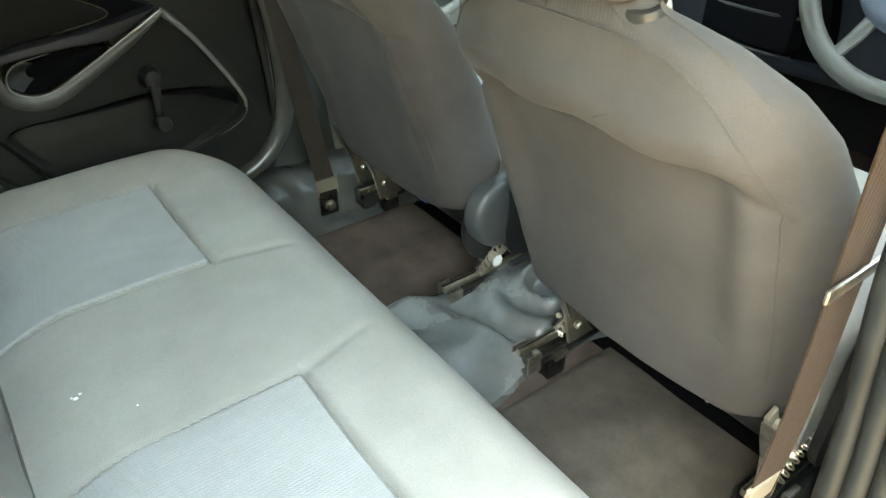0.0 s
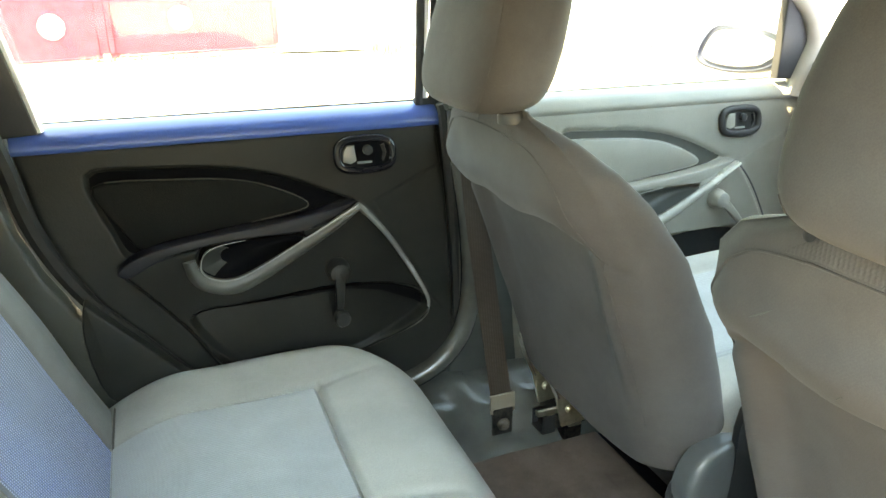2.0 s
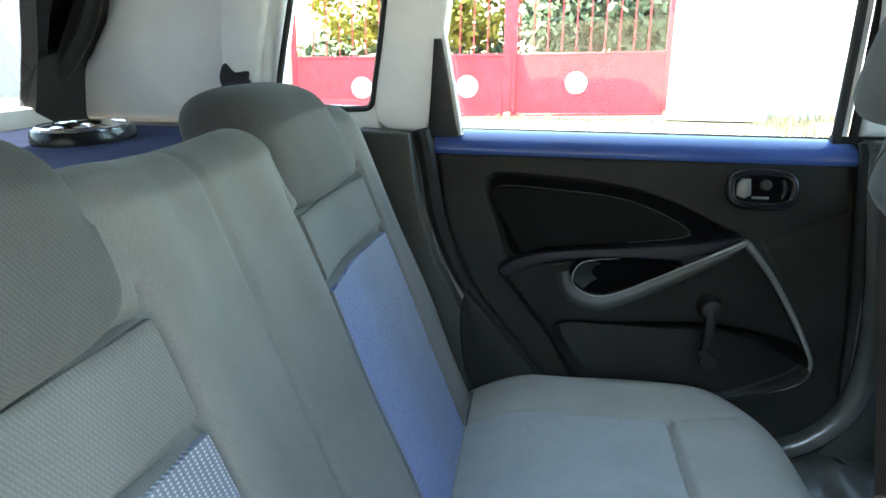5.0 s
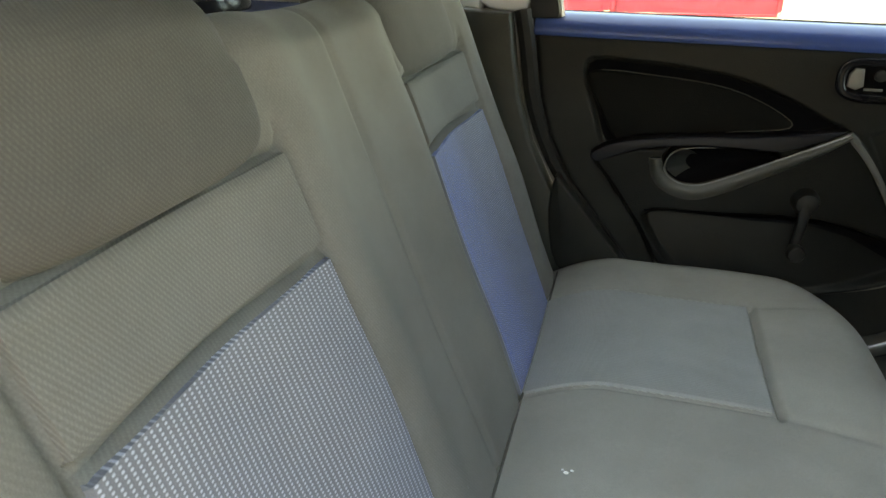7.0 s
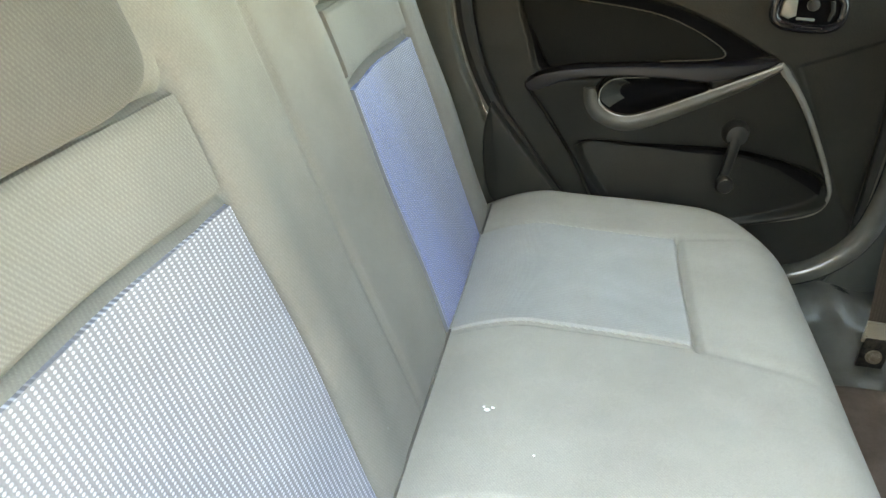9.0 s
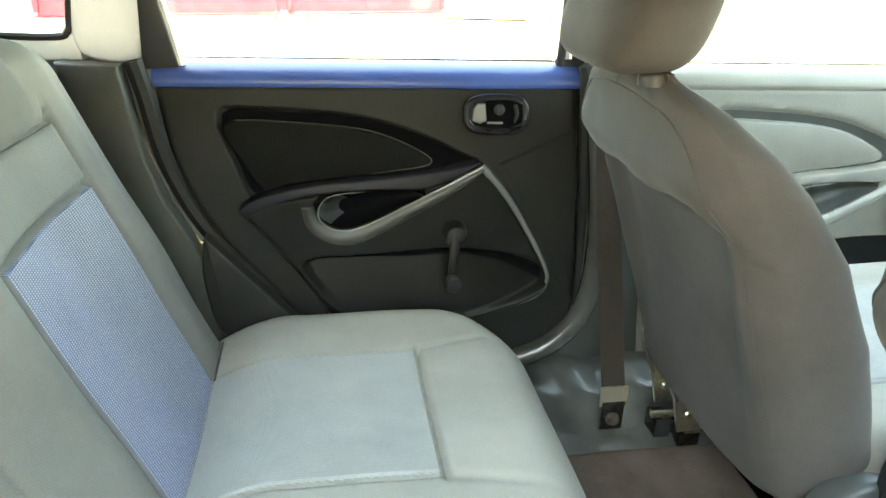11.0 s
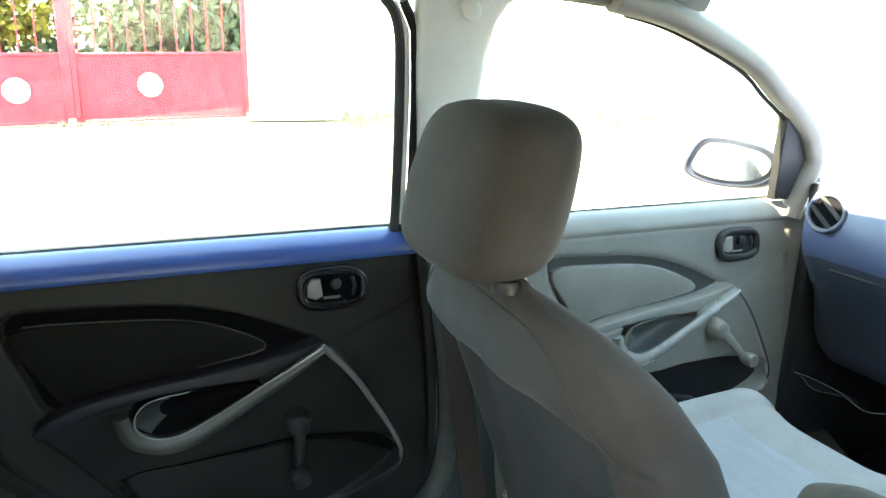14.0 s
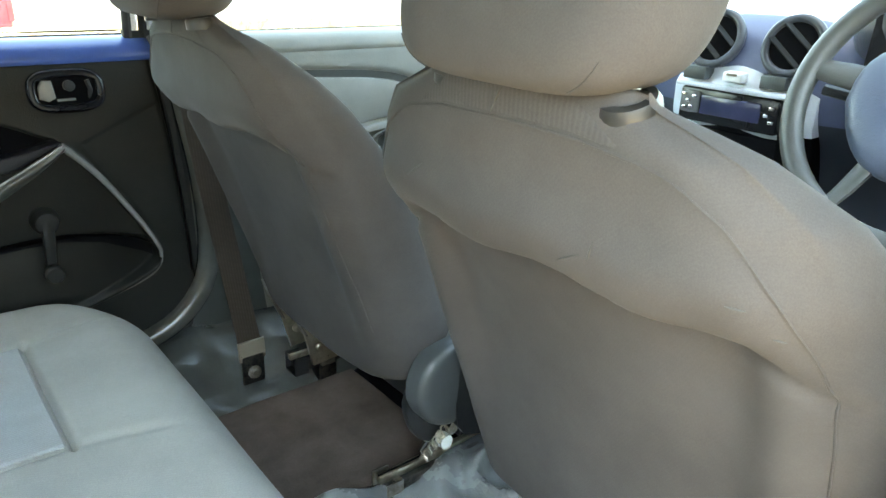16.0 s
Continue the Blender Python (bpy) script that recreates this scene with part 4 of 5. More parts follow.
part("cushion", sheet(bench_face, 150, 260, lambda u, v: Vector((-0.02, 0, -0.02)) if u > 0.86 else Vector((0, 0, -0.12 if u > 0.02 else -0.1))), CLOTH, bench, sharp=70)
for a, b in PANELS:
    def insert(u, v, a=a, b=b):
        x, y = 0.012 + 0.3065 * u, a + 0.0025 + (b - a - 0.005) * v
        d = min(u * 0.3 + 0.05, (1 - u) * 0.3, v * 0.27, (1 - v) * 0.27)
        return Vector((x, y, cushion_top(x, y) + 0.0026 - drop(d, 0.004)))
    part("seat_panel", sheet(insert, 60, 60, (0, 0, -0.008)), CLOTH_RIB_FLAT, bench, "lighter ribbed cloth seat panel")
    rng = random.Random(int(a * 100))
    for e in (a + 0.002, b - 0.002):
        bm = bmesh.new()
        for k in range(26):
            x = 0.03 + 0.0112 * k + rng.uniform(-0.001, 0.001)
            z = cushion_top(x, e) + 0.004
            bmesh.ops.create_cone(bm, cap_ends=True, segments=5, radius1=0.0007, radius2=0.0007, depth=0.007,
                                  matrix=Matrix.Translation((x, e, z)) @ Matrix.Rotation(radians(90 + rng.uniform(-8, 8)), 4, "Y") @ Matrix.Rotation(radians(25), 4, "X"))
        part("stitching", bm, STITCH, bench, "pale stitching along the seat panel")
part("front_piping", tube([Vector((0.014, 0.06 + 1.13 * i / 60, cushion_top(0.014, 0.06 + 1.13 * i / 60) + 0.001)) for i in range(61)], 0.0016, 6), THREAD, bench)

for dx, dy, r in ((0.0, 0.0, 0.0032), (0.006, 0.003, 0.002), (-0.004, 0.005, 0.0016), (0.055, -0.062, 0.0014)):
    sx, sy = 0.086 + dx, 0.632 + dy
    tagged(part("lint", pillow((sx, sy, cushion_top(sx, sy) + 0.0008), (r, r * 0.8, 0.0009), 2.2, 8, 6), PALE), "tiny white lint on the seat cushion", "lint")

BN = Vector((0.925, 0, 0.379))


def back_top(y):
    return 0.705 + 0.012 * bell(y - LEFT, 0.2) + 0.012 * bell(y - RIGHT, 0.2) - 0.03 * max(0, (abs(y - MID) - 0.48) / 0.12) ** 2


def back_off(y, z):
    d = min(y - 0.015, 1.245 - y)
    n = -drop(d, 0.075) * 0.9
    for a, b in PANELS:
        m = (a + b) / 2
        n -= 0.012 * bell(y - m, 0.10) * soft(z - 0.18, 0.3)
        n += 0.010 * (bell(y - a + 0.035, 0.035) + bell(y - b - 0.035, 0.035)) * soft(z - 0.22, 0.2)
        for e in (a, b):
            n -= 0.009 * bell(y - e, 0.004) * soft(0.64 - z, 0.03)
        if a < y < b:
            for zz in (0.539, 0.621):
                n -= 0.011 * bell(z - zz, 0.0038)
    n -= 0.010 * bell(y - 0.653, 0.006) * 0.5
    return n + 0.005 * noise.noise(Vector((y * 6, z * 6, 9.0)))


def back_at(y, z, proud=0.0):
    return Vector((0.02 - 0.41 * (z - 0.2), y, z)) + BN * (back_off(y, z) + proud)


def back_face(u, v):
    y = 0.015 + 1.23 * v
    top = back_top(y)
    if u < 0.84:
        z = 0.17 + (top - 0.03 - 0.17) * u / 0.84
        return back_at(y, z)
    a = (u - 0.84) / 0.16 * math.pi * 0.75
    p = back_at(y, top - 0.03)
    return p + Vector((0.0, 0, 0)) - BN * 0.045 * (1 - math.cos(a)) + Vector((-0.379, 0, 0.925)) * 0.045 * math.sin(a)


rear_back = thing("rear_bench", "grey cloth rear seat back with ribbed blue-grey panels", "car seat", (-0.1, MID, 0.2))
part("backrest", sheet(back_face, 110, 240, lambda u, v: Vector((-0.075, 0, -0.03)) if u < 0.84 else Vector((-0.02, 0, -0.045))), CLOTH_BACK_SHADED, rear_back, sharp=70)
for a, b in PANELS:
    for nm, z0, z1, mat, lab in (("rib_panel", 0.20, 0.5375, CLOTH_RIB, "lighter ribbed cloth back panel"), ("plain_band", 0.5405, 0.6195, CLOTH_BAND, "plain cloth band")):
        def pad(u, v, a=a, b=b, z0=z0, z1=z1):
            y, z = a + 0.001 + (b - a - 0.002) * v, z0 + (z1 - z0) * u
            d = min(u * (z1 - z0) + (0.03 if z0 < 0.3 else 0), (1 - u) * (z1 - z0), v * 0.27, (1 - v) * 0.27)
            return back_at(y, z, 0.003 - drop(d, 0.009))
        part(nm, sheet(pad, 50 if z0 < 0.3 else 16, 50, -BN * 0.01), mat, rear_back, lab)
    # integrated head pad above the band
    m = (a + b) / 2

    def bend(p):
        q = p.copy()
        q.x -= 0.41 * p.z + 0.006 * (p.y / 0.16) ** 2
        q.z -= 0.018 * (abs(p.y) / 0.16) ** 3 * (1 if p.z > 0 else 0)
        return q
    part("head_pad", block(back_at(m, 0.694, -0.026), (0.056, 0.156, 0.070), (2.4, 5.0, 4.5), bend), CLOTH_HEAD_SHADED, rear_back, "raised padded head rest section")

# rear belt slot in the moulded trim
shell_piece("d_pillar_cover", [(-0.452, 0.70), (-0.395, 0.70), (-0.375, 0.78), (-0.345, 0.90), (-0.312, 1.02), (-0.40, 1.03), (-0.425, 0.92), (-0.445, 0.80)], LIGHTTRIM, "pale moulded cover round the rear belt slot", "pillar trim", inset=0.010, bevel=0.009, thick=0.03, smooth=0)
slot = thing("rear_belt_slot", "dark belt slot in the pale trim with webbing", "seat belt", (-0.43, 1.30, 0.73))
part("slot", plate([tuple(p) for p in spline([(-0.452, 0.745), (-0.44, 0.765), (-0.425, 0.75), (-0.40, 0.752), (-0.405, 0.735), (-0.435, 0.718), (-0.45, 0.725)], 4, True)], lambda x, z: Vector((x, side_y(z) - 0.016, z)), (0, 0.02, 0), 0.002), DARK, slot)
part("webbing", ribbon([Vector((-0.425, 1.285, 0.738)), Vector((-0.38, 1.24, 0.70)), Vector((-0.32, 1.17, 0.675)), Vector((-0.27, 1.12, 0.665))], (0.03, 0.036, 0.024), 0.0018), BELT_REAR, slot, "dark blue-grey webbing")
speaker = thing("shelf_speaker", "glossy oval speaker on the dark parcel shelf", "speaker", (-0.56, 1.06, 0.66))
def oval_ring(k, h):
    return [Vector((-0.56 + 0.062 * k * math.cos(t), 1.06 + 0.092 * k * math.sin(t), 0.656 + h)) for t in (2 * math.pi * i / 40 for i in range(40))]
part("housing", rings([oval_ring(k, h) for k, h in ((1.0, 0.0), (1.0, 0.012), (0.95, 0.02), (0.84, 0.022), (0.78, 0.016), (0.5, 0.006), (0.02, 0.004))]), GLOSS, speaker)
part("trim_ring", tube(oval_ring(0.86, 0.0225) + oval_ring(0.86, 0.0225)[:1], 0.003, 8), CHROME, speaker, "bright ring")
for sg in (-1, 1):
    part("tweeter_dome", pillow((-0.56, 1.06 + sg * 0.036, 0.672), (0.026, 0.03, 0.012), 2.4, 20, 12), CHROME, speaker, "bright speaker dome")


# ---- front seats ----
def seat_half(z):
    return lerp(z, [0.12, 0.2, 0.3, 0.45, 0.55, 0.62, 0.66, 0.69, 0.712], [0.185, 0.205, 0.212, 0.216, 0.217, 0.208, 0.19, 0.155, 0.10])


def seat_rear(z):
    return 0.543 + 0.345 * (0.70 - z) - (0.006 * bell(z - 0.62, 0.06))


def seat_fore(z):
    return lerp(z, [0.12, 0.25, 0.3, 0.45, 0.55, 0.62, 0.66, 0.70, 0.72], [0.895, 0.863, 0.845, 0.797, 0.742, 0.68, 0.637, 0.59, 0.565])


def front_seat(y0, inner, label, hx, hy, hw, rails):
    """inner: +1 where the tunnel lies towards +y."""
    s = thing("seat_unit", label, "car seat", (0.85, y0, 0.0), "front seats")
    n, zs = 120, [0.214, 0.217] + [0.223 + 0.487 * i / 96 for i in range(97)] + [0.714, 0.718, 0.721]
    powers = (4.76, 3.64)
    circle = [(math.cos(t), math.sin(t)) for t in (2 * math.pi * k / n for k in range(n))]
    around = [(c * reach((c, sn), powers), sn * reach((c, sn), powers)) for c, sn in circle]

    def skin(ex, ey, z):
        w, xb, xf = seat_half(min(z, 0.712)), seat_rear(z), seat_fore(z)
        top = max(0.0, (z - 0.68) / 0.041)
        shrink = math.sqrt(max(1 - top * top, 0.02)) if z > 0.68 else 1.0
        mid, half = (xb + xf) / 2, (xf - xb) / 2
        x = mid + half * ex * shrink
        y = w * ey * (1 + 0.07 * soft(ex + 0.1, 0.9) * soft(0.69 - z, 0.12))
        q = abs(ey)
        if z < 0.223:
            x, y = mid + (x - mid) * (0.93 if z < 0.216 else 0.98), y * (0.96 if z < 0.216 else 0.99)
        if ex < -0.3:
            # sunk rear panel with a rounded fold round its top and sides
            face = soft(-ex - 0.55, 0.5)
            zc = 0.578 + 0.004 * math.sin(9 * ey + y0 * 7)
            u, v = 0.152 - q * 0.212, zc - z
            crinkle = 0.7 + 0.3 * noise.noise(Vector((ey * 4, z * 14, y0)))
            x += face * (0.031 * soft(v, 0.026) * soft(u + 0.01, 0.07) * soft(z - 0.30, 0.34) + 0.015 * bell(v - 0.004, 0.008) * soft(u + 0.008, 0.03) * crinkle)
            x += face * 0.006 * bell(u - 0.004, 0.009) * bell(v - 0.045, 0.045) * crinkle
            x -= face * 0.013 * bell(v + 0.034, 0.03) * soft(0.9 - q, 0.3)
            x -= face * 0.003 * bell(u + 0.022, 0.025) * soft(z - 0.36, 0.2) * soft(zc - z, 0.06)
            x += face * 0.007 * bell(z - zc + 0.004 + 0.10 * (q - 0.7), 0.006) * soft(q - 0.72, 0.06)
            x -= face * 0.010 * (1 - ey * ey)
            x += face * 0.010 * soft(q - 0.9, 0.25)
        if ex > 0.3:
            x -= 0.03 * (1 - min(1, ey * ey)) * soft(0.66 - z, 0.2)
        # slack cloth
        p = Vector((x * 7, y * 7 + y0, z * 7))
        x += 0.004 * noise.noise(p) + 0.0016 * noise.noise(p * 2.6)
        y += 0.0025 * noise.noise(p * 1.3 + Vector((5, 0, 0)))
        return Vector((x, y0 + y, z))

    def on_back(q, z, proud=0.001):
        return skin(-(1 - abs(q) ** powers[1]) ** (1 / powers[0]), q, z) - Vector((proud, 0, 0))
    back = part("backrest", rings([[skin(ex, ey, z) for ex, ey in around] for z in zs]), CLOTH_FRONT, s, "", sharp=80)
    # welt that frames the rear panel, lying on the cloth
    k = 1.0 if inner > 0 else 0.94
    half_welt = [(0.955 * k, 0.30), (0.955 * k, 0.42), (0.945 * k, 0.529), (0.92 * k, 0.588), (0.86 * k, 0.637), (0.79 * k, 0.664), (0.69 * k, 0.681), (0.4 * k, 0.690)]
    side = [(p.x, p.y) for p in spline([Vector((q, z, 0)) for q, z in half_welt], 6)]
    welt = [on_back(-q, z, 0.0006) for q, z in side] + [on_back(0, 0.692, 0.0006)] + [on_back(q, z, 0.0006) for q, z in side[::-1]]
    part("welt", tube(spline(welt, 3), 0.0012, 6), CLOTH_FRONT, back, "raised seam cord")
    if inner > 0:
        for q, z, ln, tilt in ((-0.27, 0.612, 0.024, -0.5), (-0.80, 0.617, 0.010, 0.1), (0.53, 0.632, 0.022, -0.7), (-0.87, 0.598, 0.006, 0.3), (-0.36, 0.622, 0.016, -1.2), (0.15, 0.600, 0.012, -0.8), (-0.7, 0.34, 0.016, 0.4)):
            pts = [on_back(q + ln / 0.21 * k * math.cos(tilt), z + ln * k * math.sin(tilt), 0.0003) for k in (-0.5, -0.25, 0, 0.25, 0.5)]
            part("scuff", tube(pts, lambda t: 0.0003 + 0.0006 * math.sin(math.pi * t), 6, 1.0), SCUFF, back, "pale scuff mark")
    # corded band across the shoulder
    def cord(u, v):
        q = -0.61 + 1.22 * v
        low = lerp(abs(q), [0, 0.4, 0.58, 0.69, 0.78], [0.694, 0.692, 0.687, 0.683, 0.669])
        z = low + (0.7175 - low) * u
        return on_back(q, z, 0.0007 - drop(min(u * 0.03, (1 - u) * 0.03, v * 0.06, (1 - v) * 0.06), 0.004) * 0.5)
    part("corded_band", sheet(cord, 12, 60, (0.004, 0, -0.003)), CORDED, back, "corded cloth band below the head rest")
    part("band_seam", tube([on_back(0.055 - 0.075 * t, 0.6945 + 0.022 * t, 0.0009) for t in (0, 0.25, 0.5, 0.75, 1)], 0.0007, 6), SCUFF, back, "pale seam across the band")
    # head rest
    def bend(p):
        q = p.copy()
        q.x += 0.24 * p.z + 0.4 * p.y * p.y
        k = 1 - 0.10 * max(0, p.z / 0.08) - 0.07 * max(0, -p.z / 0.08) ** 2
        q.y *= k
        q.z -= 0.008 * (p.y / 0.12) ** 2 * max(0, p.z / 0.08)
        return q
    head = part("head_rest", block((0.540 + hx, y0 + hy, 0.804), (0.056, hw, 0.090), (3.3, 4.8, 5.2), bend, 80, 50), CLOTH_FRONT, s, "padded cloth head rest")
    for sg in (-1, 1):
        line = []
        for k in range(41):
            way = Vector((-0.92, sg * 1.0, -1.5 + (0.62 if inner > 0 else 3.0) * k / 40)).normalized()
            p = way * reach(way, (3.3, 4.8, 5.2)) * 1.003
            line.append(Vector((0.540 + hx, y0 + hy, 0.804)) + bend(Vector((p.x * 0.056, p.y * hw, p.z * 0.090))))
        part("head_rest_seam", tube(line, 0.0006, 6), CLOTH_FRONT, head, "raised seam")
    for sg in (-1, 1):
        px = 0.556 if inner > 0 else 0.545
        yy = y0 + hy + sg * 0.075
        part("head_rest_post", tube([Vector((px, yy, 0.704)), Vector((px - 0.004, yy, 0.76))], 0.0065, 10), STEEL, s, "steel head rest post")
        part("post_collar", puck((px, yy, 0.711 if inner > 0 else 0.714), (-0.42 if inner > 0 else -0.1, 0, 1), [(0.019, -0.008), (0.019, 0.001), (0.017, 0.005), (0.012, 0.006), (0.0115, 0.002), (0.007, 0.002)], 28), COLLAR, s, "dark plastic collar")
    # seat cushion
    def cush(u, v):
        x, q = 0.80 + 0.44 * u, -1 + 2 * v
        e = min(u * 0.44 + 0.03, (1 - u) * 0.44)
        f = (1 - abs(q)) * 0.245
        z = 0.318 + 0.03 * u - drop(e, 0.07) - drop(f, 0.075) * 0.9 + 0.028 * bell(abs(q) - 0.72, 0.22) - 0.006 * bell(abs(q) - 0.56, 0.03)
        return Vector((x, y0 + 0.232 * q * (1 - 0.10 * u ** 4), z))
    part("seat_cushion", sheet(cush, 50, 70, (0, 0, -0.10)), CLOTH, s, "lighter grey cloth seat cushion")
    def cpad(u, v):
        p = cush(0.05 + 0.66 * u, 0.22 + 0.56 * v)
        d = min(u, 1 - u, v, 1 - v) * 0.27
        return p + Vector((0, 0, 0.004 - drop(d, 0.006)))
    part("seat_panel", sheet(cpad, 24, 24, (0, 0, -0.008)), CLOTH_RIB_FLAT, s, "ribbed cloth seat panel")
    # plates added to darken the cushion sides, which catch too much light
    for sg in (1, -1):
        part("dark_side_plate", plate([tuple(p) for p in spline([(0.825, 0.12), (0.81, 0.24), (0.83, 0.35), (1.0, 0.345), (1.18, 0.30), (1.19, 0.16), (1.0, 0.11)], 4, True)], lambda x, z: Vector((x, y0 + sg * inner * 0.24, z)), (0, sg * inner * 0.014, 0), 0.004), DARK, s, "black plate added over the seat's bright side")
    part("seat_base", box(0.82, 1.2, y0 - 0.2, y0 + 0.2, 0.10, 0.21, 0.02), DARK, s, "black seat pan")
    # recliner cover on the tunnel side and steel bracket on the other
    yi, yo = y0 + inner * 0.213, y0 - inner * 0.214
    if inner < 0:
        part("recliner_cover", puck((0.81, yi + inner * 0.002, 0.212), (0, inner, 0), [(0.07, 0), (0.07, 0.024), (0.068, 0.03), (0.062, 0.035), (0.05, 0.037), (0.001, 0.039)], 48), COVERGREY, s, "rounded grey recliner cover")
        part("recliner_skirt", plate([tuple(p) for p in spline([(0.745, 0.2), (0.755, 0.13), (0.80, 0.10), (0.87, 0.12), (0.88, 0.20), (0.82, 0.25)], 4, True)], lambda x, z: Vector((x, yi - inner * 0.01, z)), (0, inner * 0.014, 0), 0.003), DARK, s)
    # bare steel brackets below the back's lower corners
    for by in ((y0 + 0.138,) if inner > 0 else (y0 + 0.125,)) + (yo,):
        plates = ((0.728, 0.238), (0.745, 0.246), (0.765, 0.205), (0.79, 0.135), (0.83, 0.078), (0.775, 0.074), (0.757, 0.15), (0.735, 0.205))
        part("recliner_bracket", plate(plates, lambda x, z: Vector((x, by, z)), (0, 0.006, 0), 0.001), RAILSTEEL, s, "bare steel recliner bracket")
        part("bracket_flange", ribbon([Vector((0.724, by - 0.004, 0.232)), Vector((0.735, by - 0.004, 0.198)), Vector((0.757, by - 0.004, 0.148))], (0, 0.018, 0), 0.003), STEEL, s)
        for bx, bz in ((0.745, 0.222), (0.762, 0.175), (0.785, 0.115)):
            part("bolt", puck((bx, by - 0.002, bz), (0, -1, 0), [(0.008, 0), (0.008, 0.006), (0.005, 0.009), (0.001, 0.009)], 8), RAILSTEEL, s)
    # rails with their end fittings
    for yy, o in rails:
        rail = part("seat_rail", box(0.702 + o, 1.12, yy - 0.019, yy + 0.019, 0.046, 0.064, 0.003), DARKSTEEL, s, "black steel seat rail")
        part("rail_top", box(0.694 + o, 1.10, yy + 0.002, yy + 0.014, 0.064, 0.078, 0.003), RAILSTEEL, rail, "worn bright rail slide")
        part("rail_edge", box(0.70 + o, 1.10, yy - 0.015, yy - 0.006, 0.062, 0.072, 0.002), DARKSTEEL, rail)
        part("rail_groove", box(0.6945 + o, 0.80, yy + 0.007, yy + 0.010, 0.0775, 0.0795, 0), DARKSTEEL, rail)
        part("rail_foot", box(0.745 + o, 0.785 + o, yy - 0.017, yy + 0.017, -0.002, 0.05, 0.003), DARKSTEEL, rail)
        part("rail_bolt", puck((0.715 + o, yy - 0.012, 0.07), (0, 0, 1), [(0.007, 0), (0.007, 0.007), (0.001, 0.008)], 6), RAILSTEEL, rail)
        part("rail_tab", box(0.745 + o, 0.775 + o, yy - 0.030, yy - 0.019, 0.050, 0.062, 0.002), STEEL, rail)
        part("lock_link", tube([Vector((0.775 + o, yy + 0.006, 0.082)), Vector((0.80 + o, yy + 0.004, 0.095)), Vector((0.83, yy, 0.11)), Vector((0.845, yy, 0.14))], 0.007, 8), STEEL, rail)
        part("link_clip", puck((0.808 + o * 0.3, yy - 0.012, 0.10), (0, 1, 0), [(0.012, 0), (0.012, 0.018), (0.001, 0.018)], 10), LIGHTTRIM if o == 0 else STEEL, rail)
        coil = [Vector((0.762 + o * 0.5 + 0.0011 * k, yy - 0.012 + 0.0075 * math.cos(k * 0.9), 0.087 + 0.0011 * k + 0.0075 * math.sin(k * 0.9))) for k in range(46)]
        part("lock_spring", tube(coil, 0.0016, 5), RAILSTEEL, rail, "coiled steel spring")
        part("end_channel", rings([[Vector((x, yy + a, 0.055 + b)) for a, b in ((-0.021, -0.014), (0.021, -0.014), (0.021, 0.024), (0.0185, 0.024), (0.0185, -0.011), (-0.0185, -0.011), (-0.0185, 0.024), (-0.021, 0.024))] for x in (0.692 + o, 0.72 + o)]), STEEL if o == 0 else DARK, rail)
        for bx, by, bz, br in ((0.80, -0.006, 0.112, 0.007), (0.822, 0.010, 0.124, 0.009), (0.838, -0.008, 0.135, 0.006), (0.79, 0.014, 0.098, 0.005)):
            part("lock_stud", puck((bx + o * 0.4, yy + by, bz), (-0.6, -0.3, 0.7), [(br, 0), (br, 0.008), (br * 0.6, 0.011), (0.001, 0.011)], 10), RAILSTEEL, rail)
        part("lock_arm", tube([Vector((0.775 + o * 0.4, yy + 0.012, 0.085)), Vector((0.81 + o * 0.4, yy + 0.016, 0.118)), Vector((0.85, yy + 0.012, 0.13))], 0.004, 6, 1.8), DARKSTEEL, rail)
    part("slide_bar", tube([Vector((0.87, y0 - 0.2, 0.07)), Vector((0.87, y0 + 0.2, 0.07))], 0.008, 8), DARKSTEEL, s)
    return s


front_seat(0.347, 1, "brown-grey cloth driver's seat with scuffed back", 0.028, -0.007, 0.108, ((0.132, 0.06), (0.513, 0.0)))
front_seat(0.942, -1, "brown-grey cloth passenger seat with padded head rest", 0.006, 0.004, 0.121, ((0.722, 0.0), (1.12, 0.06)))

# ---- floor ----
def tunnel(u, v):
    x, q = 0.50 + 1.05 * u, -1 + 2 * v
    h = 0.052 + 0.016 * noise.noise(Vector((x * 6, q * 1.6, 0))) + 0.035 * max(0, x - 0.85) + 0.003 * noise.noise(Vector((x * 24, q * 4, 7)))
    # slack folds that curl round the raised boss of the hand brake
    h += 0.016 * bell(math.hypot(x - 0.86, (q + 0.1) * 0.13) - 0.05, 0.014) + 0.012 * bell(math.hypot(x - 0.86, (q + 0.1) * 0.13) - 0.105, 0.02) * soft(0.9 - x, 0.1)
    h -= 0.014 * bell(x - 0.715 + 0.03 * q, 0.022) * bell(q + 0.35, 0.6) - 0.012 * bell(x - 0.665 + 0.05 * q, 0.03)
    z = h * soft(1 - abs(q), 0.7) * 1.25
    return Vector((x, MID + 0.003 + q * 0.135 * (1 + 0.12 * math.sin(x * 14)), z))


tagged(part("tunnel_cover", sheet(tunnel, 150, 80, (0, 0, -0.02)), VINYL), "shiny wrinkled grey vinyl over the floor tunnel", "floor covering", kind="structure")


def mat_sheet(y0, y1):
    def f(u, v):
        x, y = 0.50 + 0.385 * u, y0 + (y1 - y0) * v
        d = min(u * 0.385, (1 - u) * 0.385, v * (y1 - y0), (1 - v) * (y1 - y0))
        return Vector((x, y, 0.013 + 0.004 * noise.noise(Vector((x * 8, y * 8, 1))) - drop(d, 0.006)))
    return f


